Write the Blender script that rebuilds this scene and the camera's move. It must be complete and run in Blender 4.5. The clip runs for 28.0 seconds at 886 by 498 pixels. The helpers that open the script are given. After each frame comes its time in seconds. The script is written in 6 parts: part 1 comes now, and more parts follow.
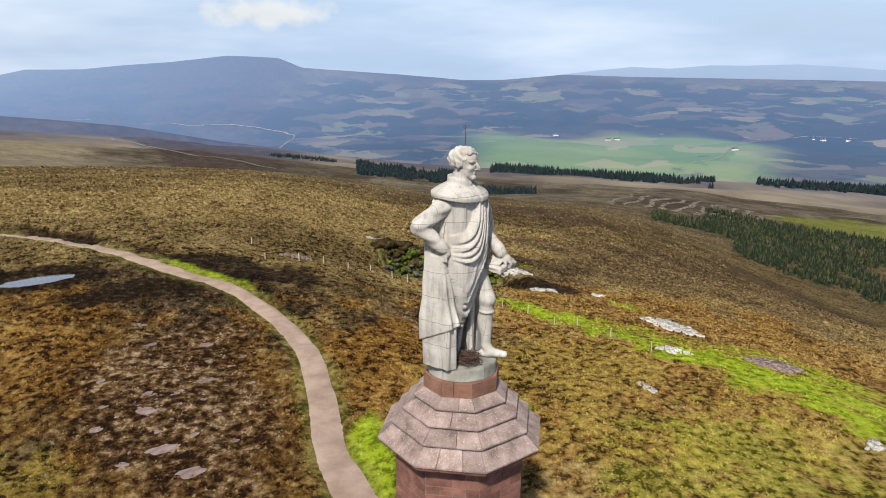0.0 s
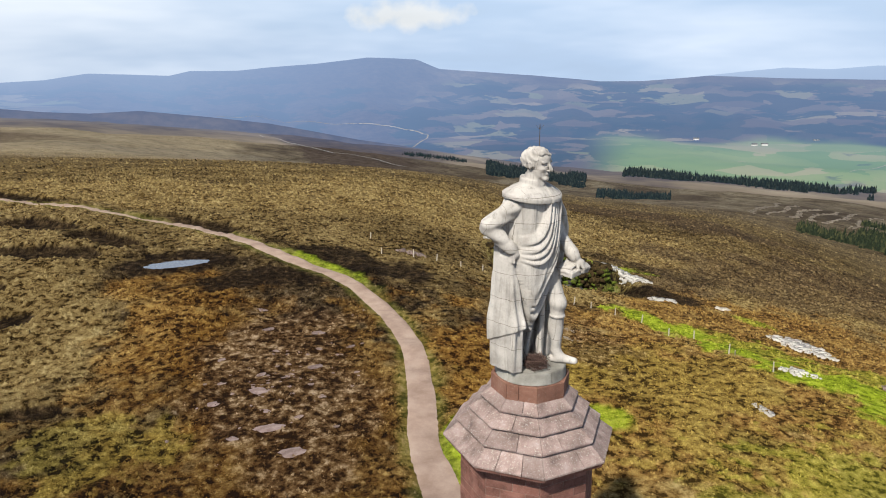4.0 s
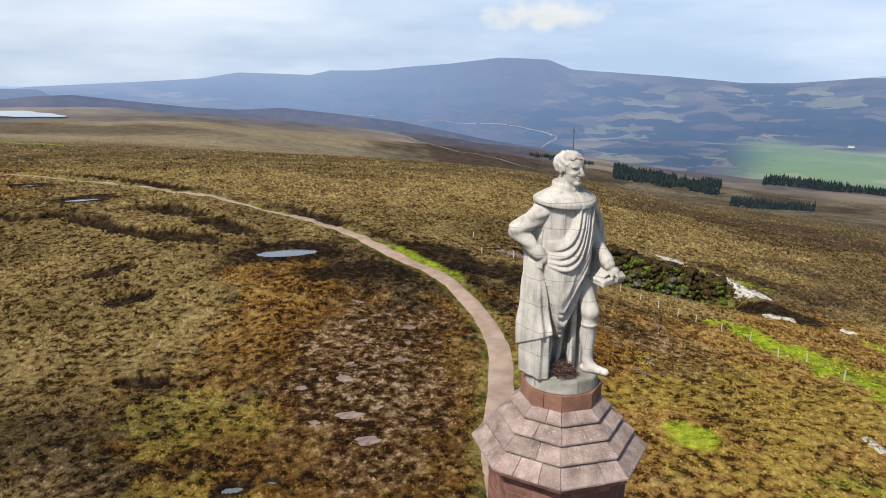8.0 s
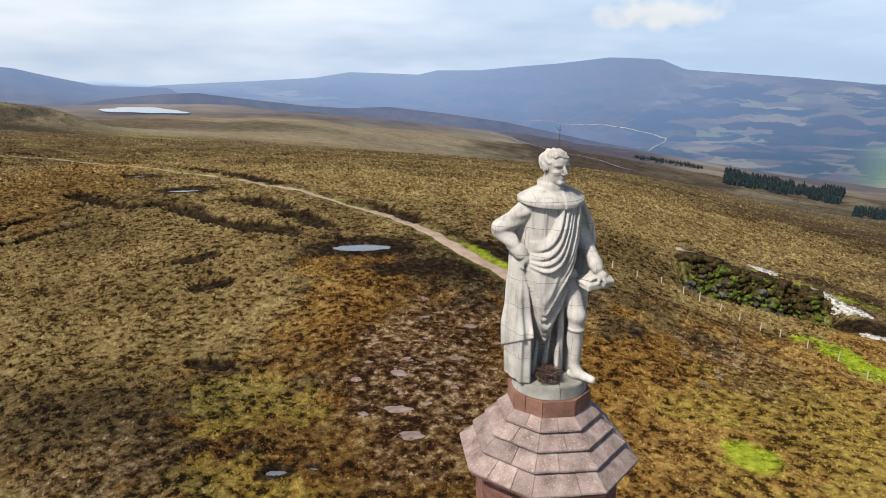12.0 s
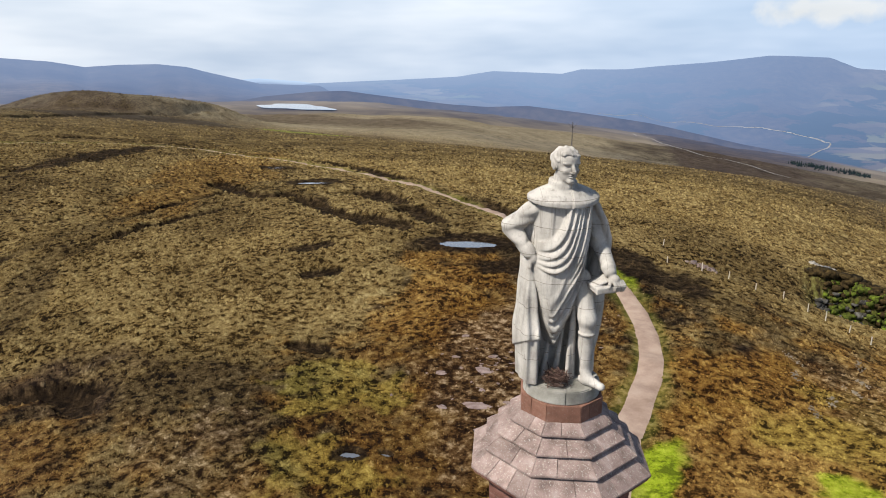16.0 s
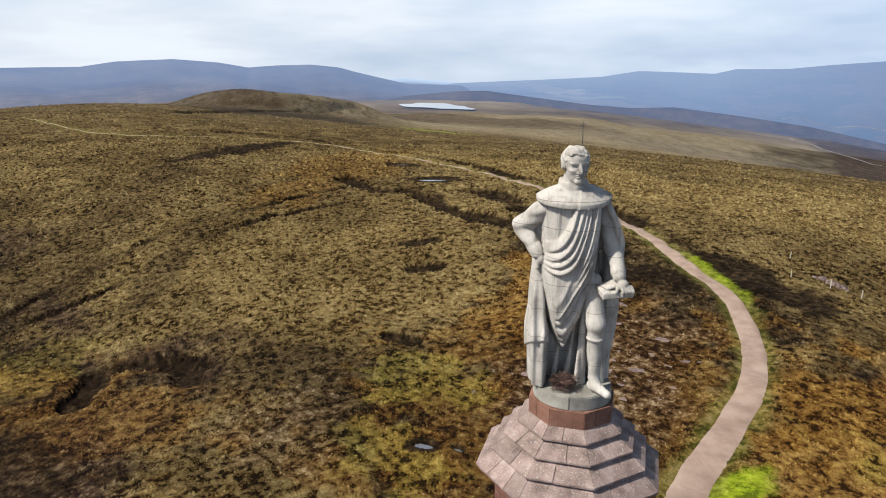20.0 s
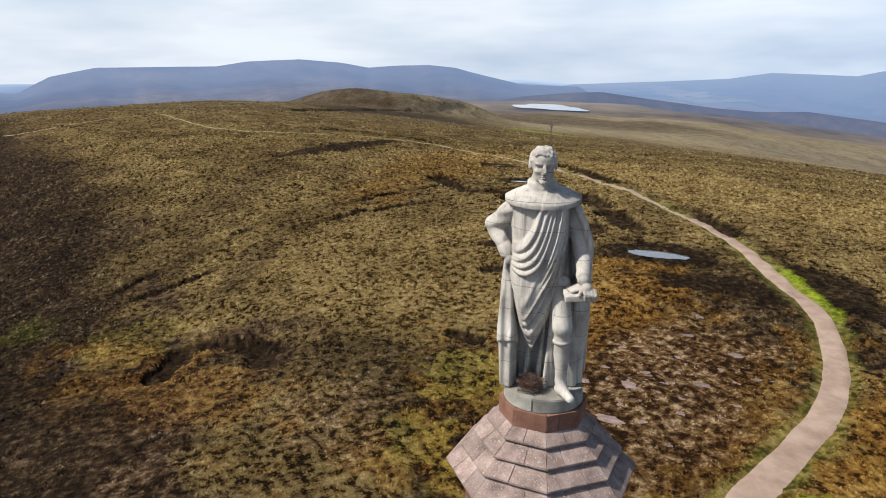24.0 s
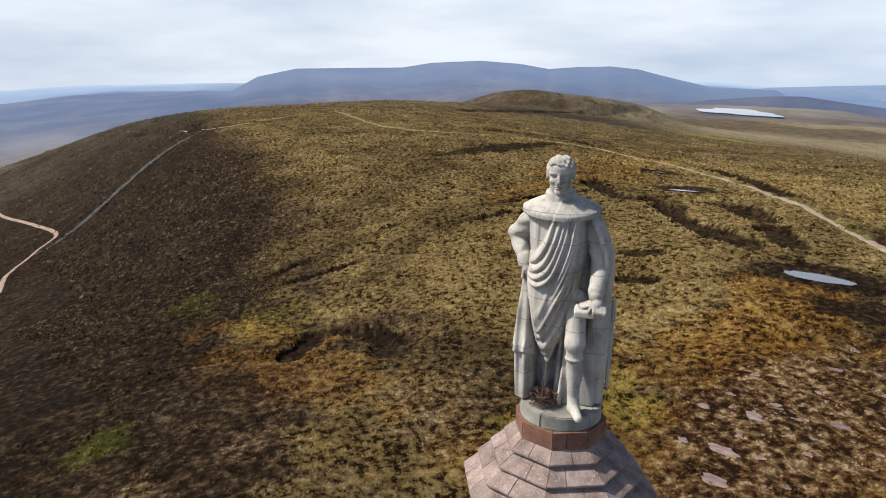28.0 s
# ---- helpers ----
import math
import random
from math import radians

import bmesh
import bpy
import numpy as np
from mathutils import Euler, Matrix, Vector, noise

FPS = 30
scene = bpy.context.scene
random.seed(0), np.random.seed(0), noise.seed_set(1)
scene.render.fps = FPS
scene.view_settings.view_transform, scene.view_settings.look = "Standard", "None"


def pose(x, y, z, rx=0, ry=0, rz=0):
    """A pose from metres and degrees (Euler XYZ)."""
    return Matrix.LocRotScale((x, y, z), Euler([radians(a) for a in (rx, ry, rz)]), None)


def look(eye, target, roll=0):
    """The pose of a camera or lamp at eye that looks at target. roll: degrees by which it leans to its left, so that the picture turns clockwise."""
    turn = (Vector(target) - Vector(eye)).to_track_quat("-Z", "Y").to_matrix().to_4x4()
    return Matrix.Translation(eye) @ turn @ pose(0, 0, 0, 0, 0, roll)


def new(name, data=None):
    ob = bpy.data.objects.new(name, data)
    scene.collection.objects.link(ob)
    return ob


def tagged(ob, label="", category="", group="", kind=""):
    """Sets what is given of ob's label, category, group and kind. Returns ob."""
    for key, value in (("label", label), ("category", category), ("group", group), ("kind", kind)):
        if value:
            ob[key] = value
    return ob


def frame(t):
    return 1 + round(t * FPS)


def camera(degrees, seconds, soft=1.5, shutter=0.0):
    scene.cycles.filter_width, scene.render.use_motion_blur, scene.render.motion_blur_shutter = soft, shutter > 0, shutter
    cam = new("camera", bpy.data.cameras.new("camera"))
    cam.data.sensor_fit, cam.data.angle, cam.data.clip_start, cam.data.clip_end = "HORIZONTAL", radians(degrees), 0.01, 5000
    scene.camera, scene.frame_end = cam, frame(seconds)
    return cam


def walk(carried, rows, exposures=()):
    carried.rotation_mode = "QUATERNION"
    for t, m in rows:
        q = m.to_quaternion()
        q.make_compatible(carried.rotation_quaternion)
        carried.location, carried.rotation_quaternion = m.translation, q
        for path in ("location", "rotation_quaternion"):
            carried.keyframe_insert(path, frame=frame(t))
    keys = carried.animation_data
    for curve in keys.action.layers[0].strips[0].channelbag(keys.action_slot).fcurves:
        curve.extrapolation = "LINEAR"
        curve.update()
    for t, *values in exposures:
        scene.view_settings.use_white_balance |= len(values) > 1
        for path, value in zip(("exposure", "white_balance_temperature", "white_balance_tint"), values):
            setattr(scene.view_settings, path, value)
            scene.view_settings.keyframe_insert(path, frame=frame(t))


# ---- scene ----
cam = camera(65.09, 28.0, 1.0)
# seconds, eye x y z, heading, pitch, roll
ROWS = [
    (0, -0.77, -27.54, 34.14, -0.00, -15.01, 0.16),
    (0.5, -0.53, -27.49, 34.19, 1.85, -15.01, 0.08),
    (1, -0.29, -27.46, 34.22, 3.42, -15.03, 0.05),
    (1.5, -0.05, -27.40, 34.22, 3.86, -15.05, 0.06),
    (2, 0.19, -27.33, 34.21, 4.27, -15.05, 0.08),
    (2.5, 0.44, -27.28, 34.18, 4.65, -15.04, 0.07),
    (3, 0.72, -27.27, 34.16, 5.64, -15.02, 0.04),
    (3.5, 1.10, -27.31, 34.12, 8.11, -14.98, 0.01),
    (4, 1.52, -27.34, 34.08, 10.85, -14.94, -0.01),
    (4.5, 1.94, -27.35, 34.06, 12.86, -14.90, 0.02),
    (6.5, 3.73, -27.30, 34.20, 19.13, -14.92, 0.12),
    (7, 4.17, -27.11, 34.20, 19.29, -14.94, 0.12),
    (7.5, 4.65, -26.86, 34.18, 20.29, -14.95, 0.13),
    (8, 5.13, -26.53, 34.16, 21.34, -14.94, 0.13),
    (8.5, 5.58, -26.29, 34.11, 22.36, -14.94, 0.17),
    (9, 6.02, -26.04, 34.07, 23.41, -14.93, 0.20),
    (9.5, 6.49, -25.74, 34.05, 24.49, -14.92, 0.21),
    (10, 6.98, -25.42, 34.06, 25.58, -14.94, 0.24),
    (10.5, 7.52, -25.13, 34.08, 26.68, -14.96, 0.21),
    (11, 8.12, -24.89, 34.09, 27.78, -14.97, 0.17),
    (11.5, 8.67, -24.68, 34.05, 28.86, -14.96, 0.14),
    (12, 9.19, -24.44, 34.00, 29.93, -14.96, 0.11),
    (12.5, 9.73, -24.09, 33.98, 31.03, -14.98, 0.10),
    (14.5, 11.73, -22.88, 34.02, 35.53, -15.05, 0.08),
    (15, 12.19, -22.59, 34.00, 37.06, -15.05, 0.09),
    (15.5, 12.66, -22.24, 33.94, 39.56, -15.07, 0.05),
    (16, 13.15, -21.85, 33.89, 41.41, -15.05, 0.03),
    (16.5, 13.58, -21.45, 33.86, 41.66, -15.07, 0.04),
    (17, 14.00, -21.08, 33.84, 43.00, -15.08, 0.00),
    (17.5, 14.46, -20.66, 33.83, 44.80, -15.09, -0.08),
    (18, 14.94, -20.26, 33.83, 46.61, -15.08, -0.12),
    (18.5, 15.36, -19.88, 33.83, 48.38, -15.07, -0.12),
    (19, 15.79, -19.49, 33.82, 50.01, -15.07, -0.13),
    (19.5, 16.18, -19.10, 33.82, 51.49, -15.05, -0.15),
    (20, 16.59, -18.70, 33.82, 52.88, -15.04, -0.14),
    (20.5, 17.05, -18.30, 33.82, 54.05, -15.05, -0.13),
    (21, 17.46, -17.92, 33.82, 55.23, -15.04, -0.09),
    (21.5, 17.85, -17.48, 33.82, 56.43, -15.03, -0.05),
    (23.5, 19.47, -15.32, 33.80, 61.06, -14.99, -0.04),
    (24, 19.77, -14.68, 33.78, 62.22, -14.98, 0.02),
    (24.5, 20.06, -14.06, 33.74, 63.48, -14.96, 0.04),
    (25, 20.34, -13.47, 33.70, 64.95, -14.94, 0.08),
    (25.5, 20.61, -12.87, 33.70, 66.54, -14.91, 0.14),
    (26, 20.90, -12.24, 33.74, 68.30, -14.89, 0.14),
    (26.5, 21.18, -11.59, 33.79, 70.18, -14.91, 0.13),
    (27, 21.43, -10.93, 33.85, 72.31, -14.91, 0.13),
    (27.5, 21.66, -10.28, 33.91, 74.45, -14.90, 0.12),
    (28, 21.85, -9.63, 33.96, 76.63, -14.89, 0.07),
]
EXPOSURES = [(0.0, 0.18), (28.0, 0.18)]
walk(cam, [(t, pose(x, y, z, 90 + pitch, 0, yaw) @ pose(0, 0, 0, 0, 0, roll)) for t, x, y, z, yaw, pitch, roll in ROWS], EXPOSURES)
# ---- after walk ----
# ---- sky and sun: bright broken cloud, a soft sun from behind the first view ----
SUN_EL, SUN_AZ = radians(48), radians(195)
world = bpy.data.worlds.new("sky")
scene.world = world
world.use_nodes = True
wn, wl = world.node_tree.nodes, world.node_tree.links
wn.clear()
w_out = wn.new("ShaderNodeOutputWorld")
w_bg = wn.new("ShaderNodeBackground")
w_sky = wn.new("ShaderNodeTexSky")
w_sky.sky_type = "NISHITA"
w_sky.sun_disc = False
w_sky.sun_elevation, w_sky.sun_rotation = SUN_EL, SUN_AZ
w_sky.air_density, w_sky.dust_density, w_sky.ozone_density = 1.2, 2.0, 1.5
w_bg.inputs["Strength"].default_value = 0.069
w_co = wn.new("ShaderNodeTexCoord")
w_map = wn.new("ShaderNodeMapping")
w_map.inputs["Scale"].default_value = (1.0, 1.0, 5.0)
w_map.inputs["Location"].default_value = (0.35, 0.1, 0.0)
wl.new(w_co.outputs["Generated"], w_map.inputs["Vector"])
w_noise = wn.new("ShaderNodeTexNoise")
w_noise.inputs["Scale"].default_value, w_noise.inputs["Detail"].default_value = 2.2, 4.0
w_noise.inputs["Roughness"].default_value = 0.55
wl.new(w_map.outputs["Vector"], w_noise.inputs["Vector"])
w_ramp = wn.new("ShaderNodeValToRGB")
w_ramp.color_ramp.elements[0].position, w_ramp.color_ramp.elements[1].position = 0.30, 0.66
w_ramp.color_ramp.elements[0].color, w_ramp.color_ramp.elements[1].color = (0.72, 0.72, 0.72, 1), (0.96, 0.96, 0.96, 1)
wl.new(w_noise.outputs["Fac"], w_ramp.inputs["Fac"])
# thin cloud, whiter towards the west
w_sep = wn.new("ShaderNodeSeparateXYZ")
wl.new(w_co.outputs["Generated"], w_sep.inputs[0])
w_west = wn.new("ShaderNodeMapRange")
w_west.inputs["From Min"].default_value, w_west.inputs["From Max"].default_value = -0.15, -0.95
w_west.inputs["To Min"].default_value, w_west.inputs["To Max"].default_value = 0.0, 0.30
wl.new(w_sep.outputs[0], w_west.inputs["Value"])
w_sum = wn.new("ShaderNodeMath")
wl.new(w_noise.outputs["Fac"], w_sum.inputs[0])
wl.new(w_west.outputs[0], w_sum.inputs[1])
w_cloud = wn.new("ShaderNodeValToRGB")
w_cloud.color_ramp.elements[0].position, w_cloud.color_ramp.elements[1].position = 0.45, 0.86
w_cloud.color_ramp.elements[0].color, w_cloud.color_ramp.elements[1].color = (7.6, 9.9, 13.4, 1), (11.8, 12.7, 13.9, 1)
wl.new(w_sum.outputs[0], w_cloud.inputs["Fac"])
# one bright heap of cloud above the northern mountain
w_dir = wn.new("ShaderNodeVectorMath")
w_dir.operation = "SUBTRACT"
w_dir.inputs[1].default_value = (-0.236, 0.969, 0.066)
wl.new(w_co.outputs["Generated"], w_dir.inputs[0])
w_sq = wn.new("ShaderNodeVectorMath")
w_sq.operation = "MULTIPLY"
w_sq.inputs[1].default_value = (1.0, 1.0, 3.6)
wl.new(w_dir.outputs[0], w_sq.inputs[0])
w_len = wn.new("ShaderNodeVectorMath")
w_len.operation = "LENGTH"
wl.new(w_sq.outputs[0], w_len.inputs[0])
w_fluff = wn.new("ShaderNodeTexNoise")
w_fluff.inputs["Scale"].default_value, w_fluff.inputs["Detail"].default_value = 22.0, 6.0
wl.new(w_co.outputs["Generated"], w_fluff.inputs["Vector"])
w_edge = wn.new("ShaderNodeMath")
w_edge.operation = "MULTIPLY_ADD"
w_edge.inputs[1].default_value = 0.16
wl.new(w_fluff.outputs["Fac"], w_edge.inputs[0])
wl.new(w_len.outputs["Value"], w_edge.inputs[2])
w_heap = wn.new("ShaderNodeMapRange")
w_heap.inputs["From Min"].default_value, w_heap.inputs["From Max"].default_value = 0.165, 0.125
w_heap.inputs["To Min"].default_value, w_heap.inputs["To Max"].default_value = 0.0, 0.85
wl.new(w_edge.outputs[0], w_heap.inputs["Value"])
w_white = wn.new("ShaderNodeMix")
w_white.data_type = "RGBA"
w_white.inputs[7].default_value = (12.8, 13.0, 13.2, 1)
wl.new(w_heap.outputs[0], w_white.inputs[0])
wl.new(w_cloud.outputs["Color"], w_white.inputs[6])
w_mix = wn.new("ShaderNodeMix")
w_mix.data_type = "RGBA"
# the haze and cloud thin out overhead
w_up = wn.new("ShaderNodeMapRange")
w_up.inputs["From Min"].default_value, w_up.inputs["From Max"].default_value = 0.12, 0.34
w_up.inputs["To Min"].default_value, w_up.inputs["To Max"].default_value = 1.0, 0.0
wl.new(w_sep.outputs[2], w_up.inputs["Value"])
w_thin = wn.new("ShaderNodeMath")
w_thin.operation = "MULTIPLY"
wl.new(w_ramp.outputs["Color"], w_thin.inputs[0])
wl.new(w_up.outputs[0], w_thin.inputs[1])
wl.new(w_thin.outputs[0], w_mix.inputs[0])
wl.new(w_sky.outputs["Color"], w_mix.inputs[6])
wl.new(w_white.outputs[2], w_mix.inputs[7])
wl.new(w_mix.outputs[2], w_bg.inputs["Color"])
wl.new(w_bg.outputs["Background"], w_out.inputs["Surface"])

sun_data = bpy.data.lights.new("sun", "SUN")
sun_data.energy, sun_data.angle, sun_data.color = 5.0, radians(1.5), (1.0, 0.94, 0.84)
sun = new("sun", sun_data)
# the light comes from the south-west
SUN_FROM = Vector((-math.sin(radians(165)) * math.cos(SUN_EL), math.cos(radians(165)) * math.cos(SUN_EL), math.sin(SUN_EL)))
sun.matrix_world = look(SUN_FROM * 200, (0, 0, 0))


# ---- materials ----
def mat(name, colour, rough=0.85, spec=0.3, metal=0.0):
    m = bpy.data.materials.new(name)
    m.use_nodes = True
    b = m.node_tree.nodes["Principled BSDF"]
    b.inputs["Base Color"].default_value = (*colour, 1)
    b.inputs["Roughness"].default_value = rough
    b.inputs["Specular IOR Level"].default_value = spec
    b.inputs["Metallic"].default_value = metal
    return m, m.node_tree.nodes, m.node_tree.links, b


def noise_node(n, l, vec, scale, detail=5.0, rough=0.6):
    t = n.new("ShaderNodeTexNoise")
    t.inputs["Scale"].default_value, t.inputs["Detail"].default_value, t.inputs["Roughness"].default_value = scale, detail, rough
    l.new(vec, t.inputs["Vector"])
    return t.outputs["Fac"]


def ramp(n, l, fac, *stops):
    r = n.new("ShaderNodeValToRGB")
    e = r.color_ramp.elements
    while len(e) < len(stops):
        e.new(0.5)
    for q, (p, c) in zip(e, stops):
        q.position = p
        q.color = (*c, 1) if len(c) == 3 else c
    l.new(fac, r.inputs["Fac"])
    return r.outputs["Color"]


def mix(n, l, fac, a, b, kind="MIX"):
    m = n.new("ShaderNodeMix")
    m.data_type, m.blend_type = "RGBA", kind
    for sock, v in ((m.inputs[0], fac), (m.inputs[6], a), (m.inputs[7], b)):
        if isinstance(v, (int, float)):
            sock.default_value = v
        elif isinstance(v, tuple):
            sock.default_value = (*v, 1)
        else:
            l.new(v, sock)
    return m.outputs[2]


def maths(n, l, op, a, b=0.0, clamp=False):
    m = n.new("ShaderNodeMath")
    m.operation, m.use_clamp = op, clamp
    for sock, v in zip(m.inputs, (a, b)):
        if isinstance(v, (int, float)):
            sock.default_value = v
        else:
            l.new(v, sock)
    return m.outputs[0]


def attr(n, name):
    a = n.new("ShaderNodeAttribute")
    a.attribute_name = name
    return a.outputs["Fac"]


def bump(n, l, b, height, strength=0.5, dist=0.05):
    k = n.new("ShaderNodeBump")
    k.inputs["Strength"].default_value, k.inputs["Distance"].default_value = strength, dist
    l.new(height, k.inputs["Height"])
    l.new(k.outputs["Normal"], b.inputs["Normal"])


def coords(n):
    return n.new("ShaderNodeTexCoord").outputs["Object"]


def scaled(n, l, vec, s):
    m = n.new("ShaderNodeMapping")
    m.inputs["Scale"].default_value = s
    l.new(vec, m.inputs["Vector"])
    return m.outputs["Vector"]


def stone(name, dark, light, pale, scale, lichen=0.0, pieces=True):
    """Weathered stone: blotches, grain, pale lichen, a tint for each piece."""
    m, n, l, b = mat(name, light, 0.9, 0.25)
    c = coords(n)
    big, fine = noise_node(n, l, c, scale, 6), noise_node(n, l, c, scale * 14, 6, 0.7)
    col = ramp(n, l, big, (0.3, dark), (0.55, light), (0.8, pale))
    col = mix(n, l, maths(n, l, "MULTIPLY", fine, 0.55), col, tuple(q * 0.55 for q in dark))
    if lichen:
        spots = noise_node(n, l, c, scale * 9, 6, 0.75)
        col = mix(n, l, maths(n, l, "MULTIPLY", maths(n, l, "SUBTRACT", spots, 0.56, True), lichen * 9, True), col, (0.42, 0.40, 0.36))
    if pieces:
        info = n.new("ShaderNodeObjectInfo").outputs["Random"]
        hsv = n.new("ShaderNodeHueSaturation")
        l.new(maths(n, l, "ADD", maths(n, l, "MULTIPLY", info, 0.4), 0.8), hsv.inputs["Value"])
        l.new(col, hsv.inputs["Color"])
        col = hsv.outputs["Color"]
    l.new(col, b.inputs["Base Color"])
    bump(n, l, b, fine, 0.5, 0.03)
    return m


M_SLAB = stone("red_sandstone_slab", (0.155, 0.112, 0.10), (0.345, 0.255, 0.23), (0.50, 0.42, 0.395), 1.6, 1.4)
M_BLOCK = stone("red_sandstone_block", (0.13, 0.060, 0.046), (0.24, 0.112, 0.088), (0.33, 0.175, 0.14), 2.0, 0.25)
M_COLLAR = stone("orange_sandstone", (0.15, 0.072, 0.05), (0.27, 0.138, 0.098), (0.35, 0.205, 0.155), 1.2, 0.25)
M_MORTAR = stone("lime_mortar", (0.16, 0.10, 0.08), (0.26, 0.18, 0.15), (0.34, 0.26, 0.22), 5.0, 0.0, False)
M_GREY = stone("grey_plinth_stone", (0.24, 0.23, 0.20), (0.42, 0.41, 0.37), (0.55, 0.54, 0.50), 1.2, 0.15)

# ---- building helpers ----
def part(name, bm, material, parent=None, label=""):
    """Link a bmesh as one mesh object under a thing or a part."""
    me = bpy.data.meshes.new(name)
    bm.to_mesh(me)
    bm.free()
    me.materials.append(material)
    ob = new(name, me)
    if parent is not None:
        ob.parent = parent
    if label:
        tagged(ob, label)
    return ob


def raw(name, verts, faces, material, parent=None, smooth=False):
    """Link a mesh from arrays; all faces have the same number of corners."""
    verts, faces = np.asarray(verts, np.float32), np.asarray(faces, np.int32)
    me = bpy.data.meshes.new(name)
    k = faces.shape[1]
    me.vertices.add(len(verts))
    me.vertices.foreach_set("co", verts.ravel())
    me.loops.add(faces.size)
    me.loops.foreach_set("vertex_index", faces.ravel())
    me.polygons.add(len(faces))
    me.polygons.foreach_set("loop_start", np.arange(len(faces), dtype=np.int32) * k)
    me.polygons.foreach_set("loop_total", np.full(len(faces), k, np.int32))
    if smooth:
        me.polygons.foreach_set("use_smooth", np.ones(len(faces), bool))
    me.update(calc_edges=True)
    me.validate()
    if material is not None:
        me.materials.append(material)
    ob = new(name, me)
    if parent is not None:
        ob.parent = parent
    return ob


def mask(ob, name, values):
    a = ob.data.attributes.new(name, "FLOAT", "POINT")
    a.data.foreach_set("value", np.asarray(values, np.float32))


# smooth repeatable noise for the lie of the land
LATTICE = np.random.RandomState(7).rand(256, 256).astype(np.float64)


def vnoise(x, y, octaves=3, seed=0):
    """Value noise of about 0 to 1, one cell a metre."""
    x, y = np.asarray(x, float) + seed * 37.7, np.asarray(y, float) + seed * 91.3
    total, amp, norm = 0.0, 1.0, 0.0
    for o in range(octaves):
        i, j = np.floor(x).astype(np.int64), np.floor(y).astype(np.int64)
        fx, fy = x - i, y - j
        fx, fy = fx * fx * (3 - 2 * fx), fy * fy * (3 - 2 * fy)
        a, b = LATTICE[i % 256, j % 256], LATTICE[(i + 1) % 256, j % 256]
        c, d = LATTICE[i % 256, (j + 1) % 256], LATTICE[(i + 1) % 256, (j + 1) % 256]
        total = total + amp * ((a * (1 - fx) + b * fx) * (1 - fy) + (c * (1 - fx) + d * fx) * fy)
        norm += amp
        amp *= 0.5
        x, y = x * 2.03 + 11.1, y * 2.03 + 5.7
    return total / norm


def octagon(r, phase, cx=0.05, cy=0.05):
    return [(cx + r * math.cos(radians(phase + 45 * k)), cy + r * math.sin(radians(phase + 45 * k))) for k in range(8)]


def hexa(bm, lower, upper):
    """A block between two rings of corners, in the same order."""
    a = [bm.verts.new(p) for p in lower]
    b = [bm.verts.new(p) for p in upper]
    n = len(a)
    bm.faces.new(a[::-1])
    bm.faces.new(b)
    for i in range(n):
        bm.faces.new((a[i], a[(i + 1) % n], b[(i + 1) % n], b[i]))
    bmesh.ops.recalc_face_normals(bm, faces=bm.faces[:])

# ---- lie of the land: heights along spokes from the monument, degrees left of north ----
RINGS = np.array([0, 30, 60, 100, 150, 220, 320, 450, 650, 900, 1300, 1900, 2600, 3300, 4000, 4800], float)
SPOKES = {
    -180: (0, -1, -3, -8, -16, -28, -45, -70, -100, -130, -160, -190, -200, -150, -80, -60),
    -70: (0, 0, -3, -12, -26, -48, -80, -90, -115, -145, -170, -190, -190, -120, -40, -40),
    -35: (0, 1, 0, -9, -21, -45, -76, -82, -105, -135, -165, -190, -190, -110, -32, 38),
    -15: (0, 1, 0, -7, -14, -22, -36, -62, -86, -118, -160, -205, -220, -150, -16, 45),
    0: (0, 1, 0, -4, -8, -17, -34, -53, -95, -115, -150, -190, -210, -120, -30, -40),
    15: (0, 1, 3, 4, 2, -5, -16, -35, -75, -82, -112, -190, -200, -100, 75, 60),
    30: (0, 1, 3, 6.5, 5, 0, -9, -28, -48, -56, -72, -140, -140, -60, 30, 20),
    45: (0, .5, 3, 7, 7, 3, -4, -18, -25, -28, -34, -60, -30, -25, -30, -30),
    55: (0, .5, 2, 6.5, 6, 4, 0, -10, -26, -36, -24, -20, -20, -40, -50, -60),
    67: (0, .5, 1.5, 4.5, 7, 8, 6, 2, 2, -22, -30, 0, 55, 40, 20, 0),
    80: (0, .5, 1, 3, 7, 11, 14, 14, -8, -20, -25, 10, 52, 40, 20, 0),
    95: (0, .5, -1, -2.5, 1, 7, 15.5, 8, -40, -60, -40, -25, -50, -60, -70, -70),
    101: (0, .5, -1, -3, -2, 2, 8, 8, -50, -70, -50, -32, -55, -65, -70, -70),
    104: (0, .5, -1.2, -3.6, -5, -8, -3, 3, -54, -74, -55, -36, -57, -67, -70, -70),
    108: (0, .5, -1.6, -4.6, -11, -25, -21, -10, -60, -80, -60, -40, -60, -70, -70, -70),
    112: (0, .4, -1.8, -5.5, -14, -29, -32, -22, -64, -84, -70, -55, -70, -75, -72, -70),
    130: (0, 0, -3, -10, -25, -35, -45, -60, -80, -100, -110, -110, -100, -90, -80, -70),
    180: (0, -1, -3, -8, -16, -28, -45, -70, -100, -130, -160, -190, -200, -150, -80, -60),
}


